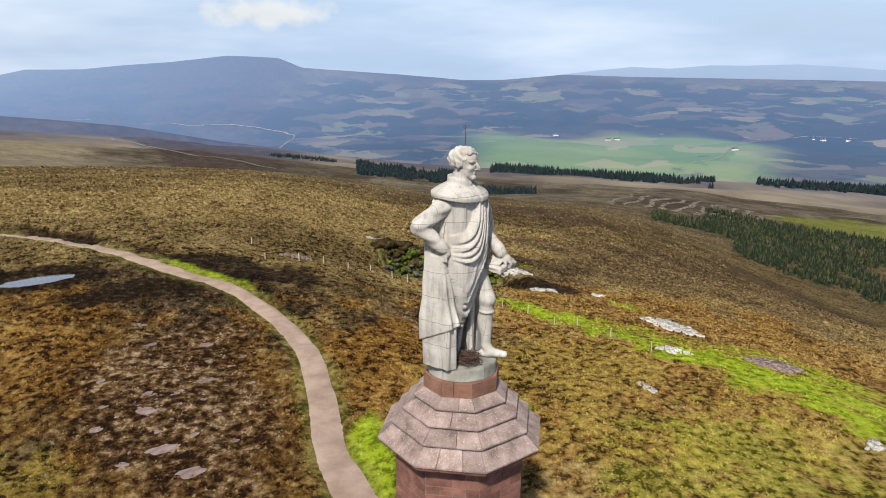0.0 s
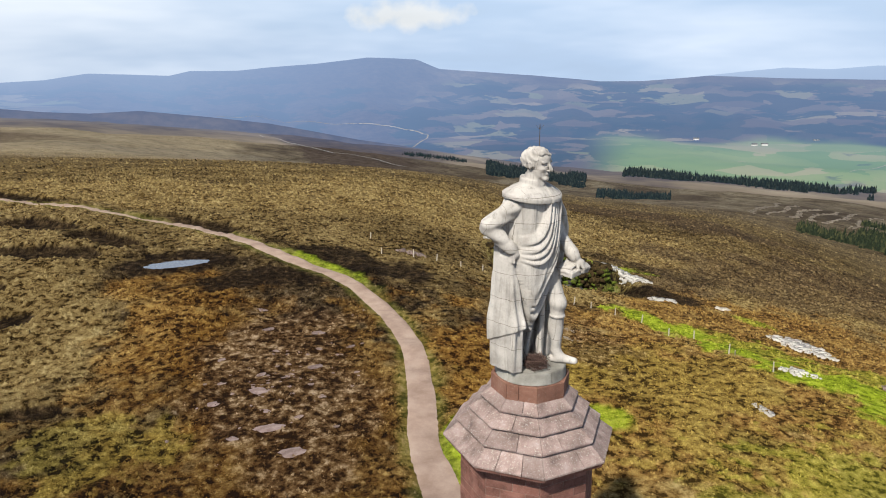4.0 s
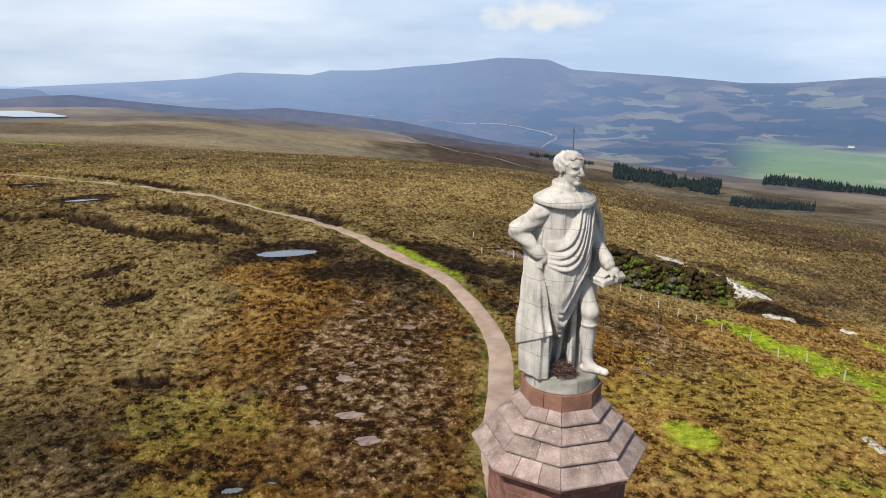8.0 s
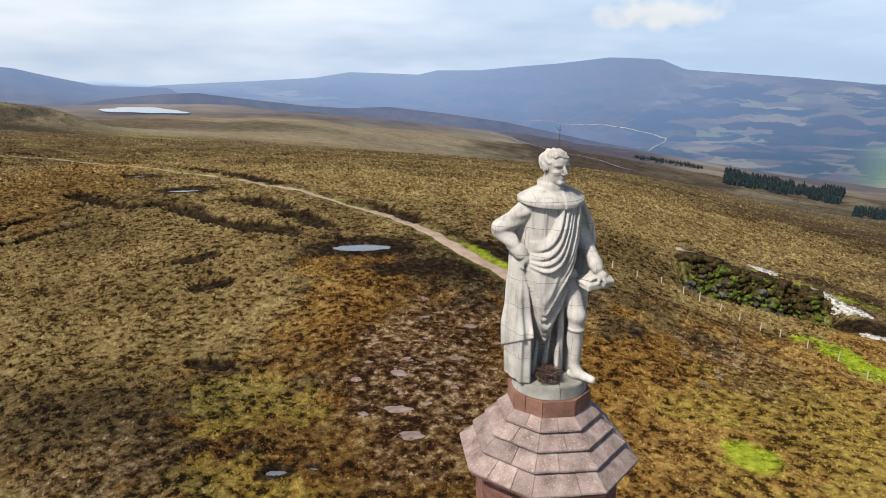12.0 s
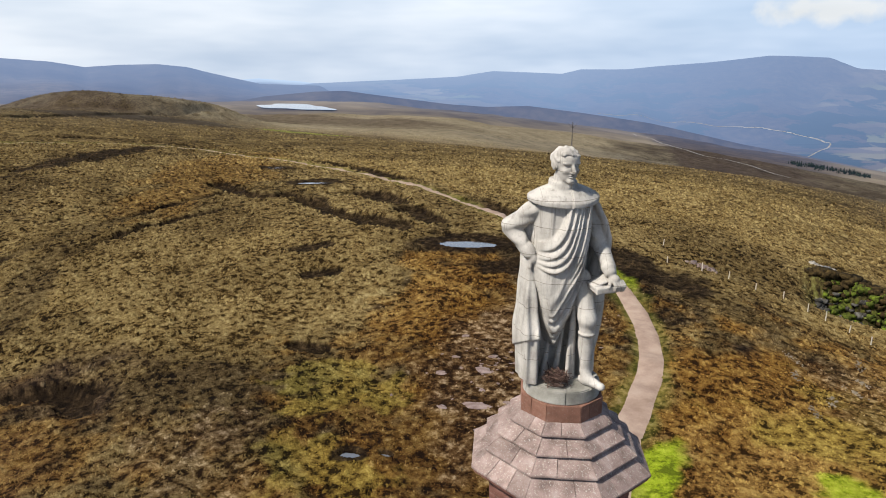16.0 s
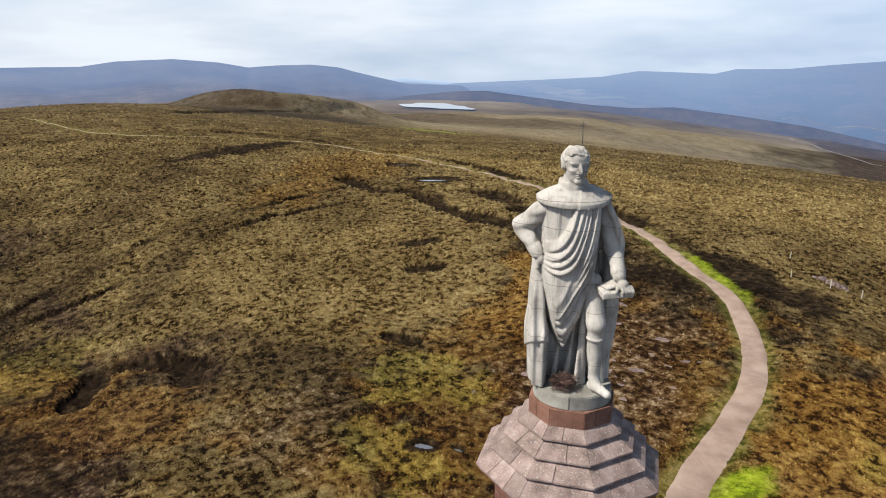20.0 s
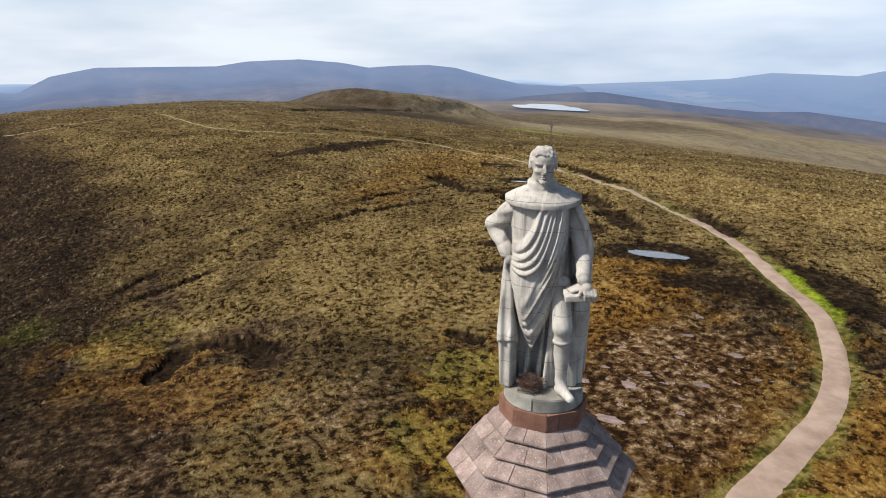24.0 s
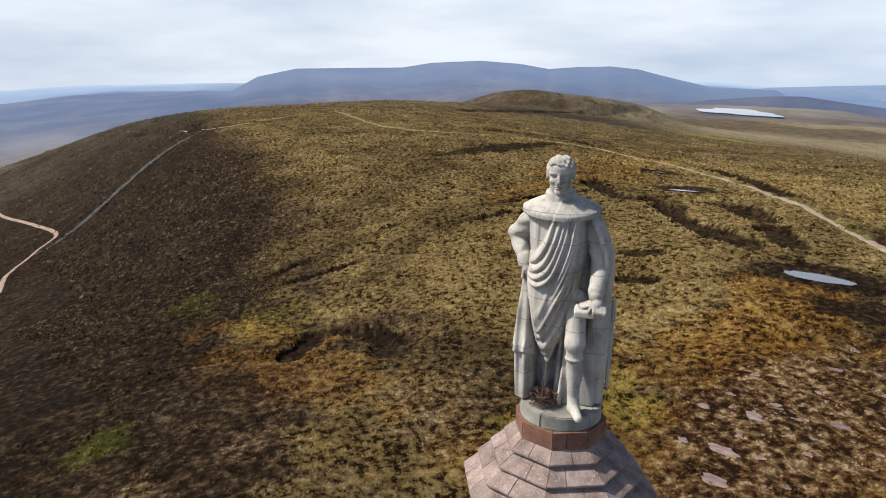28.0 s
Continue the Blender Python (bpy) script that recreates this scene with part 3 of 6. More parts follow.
def moor_material(name, random_pieces=False):
    m, n, l, b = mat(name, (0.2, 0.15, 0.07), 0.95, 0.03)
    c = n.new("ShaderNodeNewGeometry").outputs["Position"]
    clump = noise_node(n, l, scaled(n, l, c, (1, 1, 0.4)), 1.05, 5, 0.66)
    tuft = noise_node(n, l, c, 4.5, 5, 0.75)
    patch = noise_node(n, l, c, 0.16, 4, 0.6)
    clump = maths(n, l, "ADD", maths(n, l, "MULTIPLY", clump, 1.15), maths(n, l, "SUBTRACT", maths(n, l, "MULTIPLY", patch, 0.35), 0.255 if not random_pieces else 0.185))
    blade = noise_node(n, l, scaled(n, l, c, (9, 9, 4)), 2.0, 3, 0.7)
    wide = noise_node(n, l, c, 0.05, 4, 0.55)
    if random_pieces:
        island = n.new("ShaderNodeNewGeometry").outputs["Random Per Island"]
        clump = maths(n, l, "ADD", maths(n, l, "MULTIPLY", clump, 0.80), maths(n, l, "MULTIPLY", island, 0.21))
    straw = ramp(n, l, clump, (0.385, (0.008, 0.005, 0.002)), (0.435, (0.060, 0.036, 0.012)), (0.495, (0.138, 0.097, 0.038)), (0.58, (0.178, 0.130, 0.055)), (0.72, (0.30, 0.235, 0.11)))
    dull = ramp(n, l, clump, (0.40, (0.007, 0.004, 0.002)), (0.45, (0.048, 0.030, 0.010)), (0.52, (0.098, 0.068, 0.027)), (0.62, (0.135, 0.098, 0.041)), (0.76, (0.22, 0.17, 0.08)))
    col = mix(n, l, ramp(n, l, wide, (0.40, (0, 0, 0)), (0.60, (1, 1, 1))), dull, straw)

    def lay(col, name, strength, *stops):
        k = maths(n, l, "MULTIPLY", attr(n, name), strength, True)
        k = maths(n, l, "MULTIPLY", k, maths(n, l, "ADD", maths(n, l, "MULTIPLY", tuft, 1.4), 0.25), True)
        return mix(n, l, k, col, ramp(n, l, clump, *stops))

    col = lay(col, "pale", 0.85, (0.37, (0.060, 0.036, 0.010)), (0.44, (0.17, 0.110, 0.036)), (0.54, (0.28, 0.20, 0.076)), (0.7, (0.41, 0.32, 0.145)))
    col = lay(col, "heather", 1.0, (0.36, (0.012, 0.008, 0.007)), (0.55, (0.050, 0.031, 0.022)), (0.75, (0.13, 0.085, 0.055)))
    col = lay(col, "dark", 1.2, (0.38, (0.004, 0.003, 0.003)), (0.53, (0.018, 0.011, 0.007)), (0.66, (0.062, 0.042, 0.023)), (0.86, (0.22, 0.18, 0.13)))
    col = lay(col, "rust", 0.7, (0.38, (0.022, 0.009, 0.003)), (0.47, (0.14, 0.060, 0.011)), (0.57, (0.24, 0.125, 0.022)), (0.72, (0.40, 0.24, 0.048)))
    col = lay(col, "olive", 0.7, (0.38, (0.016, 0.013, 0.003)), (0.46, (0.17, 0.135, 0.026)), (0.70, (0.40, 0.34, 0.07)))
    col = lay(col, "stony", 0.8, (0.41, (0.014, 0.007, 0.004)), (0.48, (0.052, 0.027, 0.012)), (0.57, (0.120, 0.076, 0.038)), (0.72, (0.38, 0.29, 0.20)))
    col = lay(col, "crag", 0.9, (0.36, (0.016, 0.013, 0.009)), (0.5, (0.055, 0.05, 0.018)), (0.64, (0.10, 0.13, 0.018)), (0.8, (0.2, 0.2, 0.14)))
    col = lay(col, "peat", 1.7, (0.38, (0.006, 0.004, 0.003)), (0.56, (0.020, 0.013, 0.008)), (0.74, (0.075, 0.048, 0.024)))
    col = lay(col, "green", 1.2, (0.36, (0.10, 0.13, 0.010)), (0.48, (0.225, 0.30, 0.014)), (0.72, (0.38, 0.455, 0.045)))
    col = lay(col, "verge", 0.55, (0.34, (0.07, 0.075, 0.014)), (0.55, (0.20, 0.19, 0.045)), (0.75, (0.31, 0.25, 0.13)))
    # bleached grass and heather of the farther moor, greyed to paint in haze
    tract = noise_node(n, l, scaled(n, l, c, (1, 1, 0.3)), 0.018, 6, 0.62)
    rough = ramp(n, l, tract, (0.36, (0.048, 0.040, 0.035)), (0.47, (0.098, 0.082, 0.064)), (0.56, (0.155, 0.134, 0.100)), (0.68, (0.22, 0.195, 0.145)))
    bush = noise_node(n, l, scaled(n, l, c, (1, 1, 0.4)), 0.11, 7, 0.72)
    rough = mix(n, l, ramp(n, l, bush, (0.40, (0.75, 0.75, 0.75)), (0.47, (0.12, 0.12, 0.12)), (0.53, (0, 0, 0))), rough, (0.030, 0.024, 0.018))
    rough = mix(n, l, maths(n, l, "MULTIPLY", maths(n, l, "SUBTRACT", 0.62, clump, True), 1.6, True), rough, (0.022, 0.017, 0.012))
    rough = mix(n, l, maths(n, l, "MULTIPLY", maths(n, l, "MULTIPLY", attr(n, "pale"), 0.75), bush), rough, (0.42, 0.36, 0.25))
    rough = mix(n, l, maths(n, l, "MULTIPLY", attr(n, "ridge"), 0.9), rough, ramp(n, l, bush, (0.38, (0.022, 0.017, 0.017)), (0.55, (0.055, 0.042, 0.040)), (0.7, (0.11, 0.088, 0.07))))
    keep = maths(n, l, "SUBTRACT", 1.0, maths(n, l, "MULTIPLY", attr(n, "green"), 1.2, True))
    col = mix(n, l, maths(n, l, "MULTIPLY", attr(n, "away"), maths(n, l, "MULTIPLY", keep, 0.85)), col, rough)
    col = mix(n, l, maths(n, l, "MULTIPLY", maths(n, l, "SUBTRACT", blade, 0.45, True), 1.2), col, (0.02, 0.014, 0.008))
    l.new(col, b.inputs["Base Color"])
    h = maths(n, l, "ADD", maths(n, l, "MULTIPLY", clump, 0.7), maths(n, l, "MULTIPLY", tuft, 0.4))
    bump(n, l, b, h, 0.8, 0.35)
    return m


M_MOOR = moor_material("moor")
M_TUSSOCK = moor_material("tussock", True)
NEAR_R = 900.0
cols = np.concatenate([np.arange(-44, 118, 0.25), np.arange(118, 316, 3.0)])
n_ring = 780
rings = np.concatenate([[0.5], u_to_r(np.linspace(r_to_u(2.0), r_to_u(NEAR_R), n_ring))])


def polar_sheet(name, cols, rings, material, drop=0.0):
    aa, rr = np.meshgrid(np.radians(cols), rings, indexing="ij")
    x, y = -np.sin(aa) * rr, np.cos(aa) * rr
    z, m = land(x.ravel(), y.ravel())
    na, nr = aa.shape
    i, j = np.meshgrid(np.arange(na), np.arange(nr - 1), indexing="ij")
    i2 = (i + 1) % na
    f = np.stack([i * nr + j, i2 * nr + j, i2 * nr + j + 1, i * nr + j + 1], -1).reshape(-1, 4)
    ob = raw(name, np.stack([x.ravel(), y.ravel(), z - drop], 1), f[:, ::-1], material, smooth=True)
    for k in m:
        mask(ob, k, m[k])
    return ob


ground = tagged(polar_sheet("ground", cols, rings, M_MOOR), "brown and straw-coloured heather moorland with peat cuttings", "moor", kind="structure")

# gravel path
M_PATH, n, l, b = mat("pink_gravel", (0.35, 0.25, 0.19), 0.95, 0.2)
c = n.new("ShaderNodeNewGeometry").outputs["Position"]
grit, patch = noise_node(n, l, c, 9, 6, 0.75), noise_node(n, l, c, 0.5, 5, 0.6)
pc = ramp(n, l, patch, (0.3, (0.27, 0.195, 0.155)), (0.55, (0.39, 0.295, 0.24)), (0.8, (0.48, 0.39, 0.32)))
pc = mix(n, l, maths(n, l, "MULTIPLY", grit, 0.5), pc, (0.16, 0.10, 0.075))
l.new(pc, b.inputs["Base Color"])
bump(n, l, b, grit, 0.6, 0.04)
ACROSS = (-1, -.75, -.4, 0, .4, .75, 1)


def lay_path(points, widths, label):
    line = spline(points, 0.5)
    tang = np.gradient(line, axis=0)
    tang /= np.linalg.norm(tang, axis=1)[:, None]
    side = np.stack([-tang[:, 1], tang[:, 0]], 1)
    half = np.interp(np.hypot(line[:, 0], line[:, 1]), *widths)
    vs = []
    for k in ACROSS:
        w = half * (1 + (0.18 * (vnoise(np.arange(len(line)) * .16 + 50 * (k > 0), np.zeros(len(line)), 2, 60) - .5) if abs(k) == 1 else 0))
        p = line + side * (k * w)[:, None]
        z = land(p[:, 0], p[:, 1])[0] + (0.07 if abs(k) < 1 else -0.03)
        vs.append(np.column_stack([p, z]))
    nl = len(line)
    i, j = np.meshgrid(np.arange(len(ACROSS) - 1), np.arange(nl - 1), indexing="ij")
    f = np.stack([i * nl + j, (i + 1) * nl + j, (i + 1) * nl + j + 1, i * nl + j + 1], -1).reshape(-1, 4)
    return tagged(raw("path", np.array(vs).reshape(-1, 3), f[:, ::-1], M_PATH, smooth=True), label, "path", kind="structure")


lay_path(PATH, ((0, 18, 30, 60, 120, 180, 230), (2.0, 1.9, 1.55, 1.35, 1.1, .7, 0.3)), "pinkish gravel path winding over the moor")
lay_path(((-330, -138), (-303, -126), (-273, -106), (-240, -87), (-226, -90), (-205, -92), (-172, -84), (-150, -86)), ((0, 400), (0.7, 0.8)), "pale path on the dark lower slope")

lay_path(((-345, -74), (-315, -56), (-284, -39), (-277, -28), (-281, -12), (-292, 2)), ((0, 400), (0.3, 0.3)), "pale worn track over the far brow")

# standing water
M_WATER, n, l, b = mat("still_water", (0.29, 0.31, 0.35), 0.04, 0.5, 0.55)
for k, (px, py, rx, ry, turn, deep) in enumerate(POOLS):
    bm = bmesh.new()
    ang = np.linspace(0, 2 * math.pi, 40, endpoint=False)
    c, s = math.cos(radians(turn)), math.sin(radians(turn))
    pts = []
    for a in ang:
        w = 1.05 + 0.9 * (float(vnoise(np.array([2 * math.cos(a) + k * 9]), np.array([2 * math.sin(a)]), 2, 70)[0]) - .5)
        u, v = rx * w * math.cos(a), ry * w * math.sin(a)
        pts.append((px + u * c - v * s, py + u * s + v * c))
    zw = float(base_height(px, py)) - 0.27
    bm.faces.new([bm.verts.new((x, y, zw)) for x, y in pts])
    tagged(part("pool", bm, M_WATER), "still peat pool reflecting the pale sky", "pool", "moor pools", kind="structure")

# ---- distance: valley, hills and loch ----
def far_material():
    m, n, l, b = mat("distant_land", (0.1, 0.1, 0.1), 1.0, 0.0)
    c = n.new("ShaderNodeNewGeometry").outputs["Position"]
    big, mid = noise_node(n, l, c, 0.0026, 5, 0.55), noise_node(n, l, c, 0.0046, 5, 0.58)
    fine = noise_node(n, l, c, 0.03, 6, 0.7)
    brown = ramp(n, l, mid, (0.36, (0.08, 0.062, 0.045)), (0.5, (0.18, 0.142, 0.09)), (0.64, (0.28, 0.23, 0.15)))
    slope = ramp(n, l, big, (0.36, (0.055, 0.043, 0.040)), (0.5, (0.12, 0.095, 0.075)), (0.60, (0.17, 0.135, 0.10)), (0.74, (0.205, 0.165, 0.12)))
    slope = mix(n, l, ramp(n, l, fine, (0.42, (0.5, 0.5, 0.5)), (0.56, (0, 0, 0))), slope, (0.07, 0.06, 0.05))
    moor = mix(n, l, attr(n, "away"), brown, slope)
    # fields, rough grazing and plantations on the low ground
    bent = n.new("ShaderNodeVectorMath")
    bent.operation = "ADD"
    warp = n.new("ShaderNodeTexNoise")
    warp.inputs["Scale"].default_value, warp.inputs["Detail"].default_value = 0.006, 4.0
    l.new(c, warp.inputs["Vector"])
    push = n.new("ShaderNodeVectorMath")
    push.operation = "SCALE"
    push.inputs["Scale"].default_value = 160.0
    l.new(warp.outputs["Color"], push.inputs[0])
    l.new(scaled(n, l, c, (1, 1, 0)), bent.inputs[0])
    l.new(push.outputs[0], bent.inputs[1])
    cells = n.new("ShaderNodeTexVoronoi")
    cells.inputs["Scale"].default_value = 0.0075
    l.new(bent.outputs[0], cells.inputs["Vector"])
    pick = n.new("ShaderNodeSeparateColor")
    l.new(cells.outputs["Color"], pick.inputs[0])
    plots = ramp(n, l, pick.outputs[0], (0.0, (0.012, 0.022, 0.020)), (0.42, (0.018, 0.030, 0.025)), (0.46, (0.12, 0.098, 0.07)), (0.60, (0.16, 0.125, 0.085)), (0.66, (0.07, 0.055, 0.044)), (0.80, (0.10, 0.08, 0.06)), (0.84, (0.15, 0.17, 0.07)), (1.0, (0.26, 0.21, 0.13)))
    moor = mix(n, l, maths(n, l, "MULTIPLY", attr(n, "low"), 0.85), moor, plots)
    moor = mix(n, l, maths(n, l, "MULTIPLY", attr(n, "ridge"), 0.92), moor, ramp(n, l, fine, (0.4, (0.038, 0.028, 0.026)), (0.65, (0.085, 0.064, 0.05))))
    wood = ramp(n, l, maths(n, l, "ADD", maths(n, l, "MULTIPLY", mid, 0.8), maths(n, l, "MULTIPLY", fine, 0.2)), (0.455, (1, 1, 1)), (0.48, (0, 0, 0)))
    moor = mix(n, l, maths(n, l, "MULTIPLY", wood, maths(n, l, "MULTIPLY", attr(n, "low"), 0.92)), moor, (0.010, 0.028, 0.026))
    field = maths(n, l, "MULTIPLY", attr(n, "field"), ramp(n, l, mid, (0.30, (0, 0, 0)), (0.36, (1, 1, 1))))
    col = mix(n, l, field, moor, ramp(n, l, maths(n, l, "ADD", maths(n, l, "MULTIPLY", big, 0.6), maths(n, l, "MULTIPLY", pick.outputs[1], 0.4)), (0.3, (0.13, 0.22, 0.045)), (0.5, (0.20, 0.27, 0.07)), (0.7, (0.30, 0.29, 0.13))))
    l.new(col, b.inputs["Base Color"])
    # the lit air between, painted as bluish emission, more of it with distance
    haze_glow = n.new("ShaderNodeEmission")
    l.new(ramp(n, l, attr(n, "haze_mix"), (0.1, (0.17, 0.26, 0.48)), (0.5, (0.18, 0.285, 0.52)), (0.75, (0.27, 0.39, 0.63)), (1.0, (0.50, 0.64, 0.84))), haze_glow.inputs["Color"])
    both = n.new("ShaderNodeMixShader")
    l.new(attr(n, "haze_mix"), both.inputs[0])
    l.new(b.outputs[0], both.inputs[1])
    l.new(haze_glow.outputs[0], both.inputs[2])
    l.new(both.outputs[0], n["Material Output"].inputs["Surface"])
    return m


M_FAR = far_material()


def far_sheet():
    cols = np.concatenate([np.arange(-52, 126, 0.3), np.arange(126, 308, 3.0)])
    rings = u_to_r(np.linspace(r_to_u(885.0), r_to_u(4800.0), 200))
    aa, rr = np.meshgrid(np.radians(cols), rings, indexing="ij")
    x, y = (-np.sin(aa) * rr).ravel(), (np.cos(aa) * rr).ravel()
    r, a = rr.ravel(), np.degrees(aa.ravel())
    z = land(x, y)[0] - 0.6
    na, nr = aa.shape
    i, j = np.meshgrid(np.arange(na), np.arange(nr - 1), indexing="ij")
    i2 = (i + 1) % na
    f = np.stack([i * nr + j, i2 * nr + j, i2 * nr + j + 1, i * nr + j + 1], -1).reshape(-1, 4)
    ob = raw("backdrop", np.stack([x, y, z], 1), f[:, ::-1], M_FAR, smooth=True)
    # share of painted haze, by distance and bearing
    mask(ob, "haze_mix", (1 + .10 * smooth(15, 35, a) - .20 * smooth(22, -4, a) * smooth(4500, 3900, r)) * np.interp(r, (885, 1300, 1800, 2300, 3000, 4000, 4800), (0.10, 0.27, 0.43, 0.57, 0.67, 0.74, 0.92)) * (1 - smooth(93, 97, a)) + smooth(93, 97, a) * np.interp(r, (885, 1100, 2000, 3300, 3450, 4800), (0.25, 0.48, 0.54, 0.60, 0.86, 0.98)))
    mask(ob, "away", smooth(950, 1500, r))
    mask(ob, "low", smooth(-40, -90, z + (vnoise(x / 350, y / 350, 3, 85) - .5) * 70) * smooth(52, 44, a) * smooth(1700, 1800, r))
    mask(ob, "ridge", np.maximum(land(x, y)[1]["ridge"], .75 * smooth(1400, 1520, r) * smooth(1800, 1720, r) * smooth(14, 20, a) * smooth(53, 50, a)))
    mask(ob, "field", (1 - smooth(330, 480, np.abs(r - 1950 + (vnoise(x / 300, y / 300, 2, 81) - .5) * 500))) * (1 - smooth(9, 14, np.abs(a + 14))))
    return tagged(ob, "hazy blue valley with fields, woods and distant hills", "hills", kind="structure")


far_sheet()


def far_height(x, y):
    return land(x, y)[0] - 0.6


# valley road and the old dyke over the dark ridge
M_ROAD = stone("pale_far_road", (0.24, 0.24, 0.25), (0.32, 0.32, 0.32), (0.40, 0.40, 0.39), 0.05, 0.0, False)


def far_strip(name, points, half, label, category):
    p = spline([(-math.sin(radians(a)) * r, math.cos(radians(a)) * r) for a, r in points], 20.0)
    t = np.gradient(p, axis=0)
    t /= np.linalg.norm(t, axis=1)[:, None]
    s = np.stack([-t[:, 1], t[:, 0]], 1) * half
    v = np.concatenate([np.column_stack([q, far_height(q[:, 0], q[:, 1]) + 3.0]) for q in (p - s, p + s)])
    k = len(p)
    i = np.arange(k - 1)
    tagged(raw(name, v, np.stack([i, i + 1, k + i + 1, k + i], 1), M_ROAD), label, category, kind="structure")


far_strip("road", ((14.6, 1900), (13.6, 2080), (12.7, 2272), (12.2, 2396), (12.6, 2500), (15.8, 2579), (20.3, 2645), (25.0, 2724), (29.0, 2760)), 2.2, "pale road curving along the valley floor", "road")
far_strip("track", ((26.1, 1060), (24.6, 970), (22.0, 840), (19.0, 810), (17.0, 780), (14.1, 740)), 1.1, "pale old dyke running over the dark heather ridge", "track")
far_strip("track", ((-20.0, 1850), (-22.0, 2050), (-23.5, 2300), (-27.0, 2500), (-31.0, 2550)), 1.3, "pale farm road among valley fields", "track")
M_WALL = stone("white_render", (0.6, 0.6, 0.6), (0.75, 0.75, 0.74), (0.8, 0.8, 0.8), 0.2, 0.0)
M_TILE = stone("slate_roof", (0.08, 0.09, 0.10), (0.14, 0.15, 0.17), (0.2, 0.2, 0.22), 0.2, 0.0)
for a, r, turn in ((-9.2, 2420, 10), (-13.4, 2330, 30), (-14.1, 2350, 5), (-23.0, 2150, 20), (-28.2, 2500, 60), (-28.8, 2480, 20), (-30.4, 2520, 40), (-17.5, 2500, 0)):
    x, y = -math.sin(radians(a)) * r, math.cos(radians(a)) * r
    farm = tagged(new("farmhouse"), "small white farmhouse with a grey roof in the valley", "house", "valley farmhouses")
    farm.matrix_world = pose(x, y, float(far_height(np.array([x]), np.array([y]))[0]) - 1, 0, 0, turn) @ Matrix.Scale(0.7, 4)
    bm = bmesh.new()
    hexa(bm, [(-13, -5, 0), (13, -5, 0), (13, 5, 0), (-13, 5, 0)], [(-13, -5, 8), (13, -5, 8), (13, 5, 8), (-13, 5, 8)])
    part("wall", bm, M_WALL, farm)
    bm = bmesh.new()
    q = [bm.verts.new(p) for p in ((-13.5, -5.6, 7.9), (13.5, -5.6, 7.9), (13.5, 5.6, 7.9), (-13.5, 5.6, 7.9), (-13.5, 0, 13), (13.5, 0, 13))]
    for f in ((0, 1, 5, 4), (2, 3, 4, 5), (0, 4, 3), (1, 2, 5), (3, 2, 1, 0)):
        bm.faces.new([q[i] for i in f])
    part("roof", bm, M_TILE, farm)
# loch
bm = bmesh.new()
c, s = math.cos(radians(-10)), math.sin(radians(-10))
pts = []
for k in range(48):
    a = k * math.pi / 24
    w = 1 + .16 * math.sin(3 * a + 1) + .08 * math.sin(7 * a)
    u, v = 86 * w * math.cos(a), 40 * w * math.sin(a)
    pts.append((-850 + u * c - v * s, 622 + u * s + v * c, -29.8))
bm.faces.new([bm.verts.new(p) for p in pts])
tagged(part("water", bm, M_WATER), "pale loch lying among brown hills", "loch", kind="structure")

# ---- the monument ----
PHASE = 13.8
R_COLLAR, R_EAVE, R_SHAFT = 1.68, 3.72, 2.95
Z_COLLAR, Z_EAVE = 20.78, 18.64
monument = tagged(new("monument"), "tall octagonal red sandstone monument with a stepped slab roof", "monument")
rnd = random.Random(3)


def lerp2(a, b, t):
    return (a[0] + (b[0] - a[0]) * t, a[1] + (b[1] - a[1]) * t)


def ring_block(name, f, t0, t1, r0, z0, r1, z1, thick, material, parent, gap=0.008):
    """One slab or block of face f, from the fraction t0 to t1 of its side; outer foot r0, z0, outer head r1, z1, thickness inwards or down."""
    lo, hi = octagon(r0, PHASE), octagon(r1, PHASE)
    a0, b0 = lo[f], lo[(f + 1) % 8]
    a1, b1 = hi[f], hi[(f + 1) % 8]
    g = gap / math.dist(a0, b0)
    p = [(*lerp2(a0, b0, t0 + g), z0), (*lerp2(a0, b0, t1 - g), z0), (*lerp2(a1, b1, t1 - g), z1), (*lerp2(a1, b1, t0 + g), z1)]
    bm = bmesh.new()
    if thick[0] == "down":
        q = [(x, y, z - thick[1]) for x, y, z in p]
        hexa(bm, q, p)
    else:
        k0, k1 = (r0 - thick[1]) / r0, (r1 - thick[1]) / r1
        q = [((x - .05) * k + .05, (y - .05) * k + .05, z) for (x, y, z), k in zip(p, (k0, k0, k1, k1))]
        hexa(bm, q, p)
    bmesh.ops.bevel(bm, geom=bm.edges[:], offset=0.012, segments=1, affect="EDGES")
    return part(name, bm, material, parent)


roof = part("roof", (lambda b: (hexa(b, [(x, y, 18.4) for x, y in octagon(3.45, PHASE)], [(x, y, 20.7) for x, y in octagon(1.4, PHASE)]), b)[1])(bmesh.new()), M_MORTAR, monument, "stepped roof of lichened pink sandstone slabs")
TIERS = ((1.60, 20.84, 2.12, 20.46), (1.96, 20.33, 2.64, 19.92), (2.48, 19.79, 3.15, 19.34), (2.99, 19.21, 3.72, 18.66))
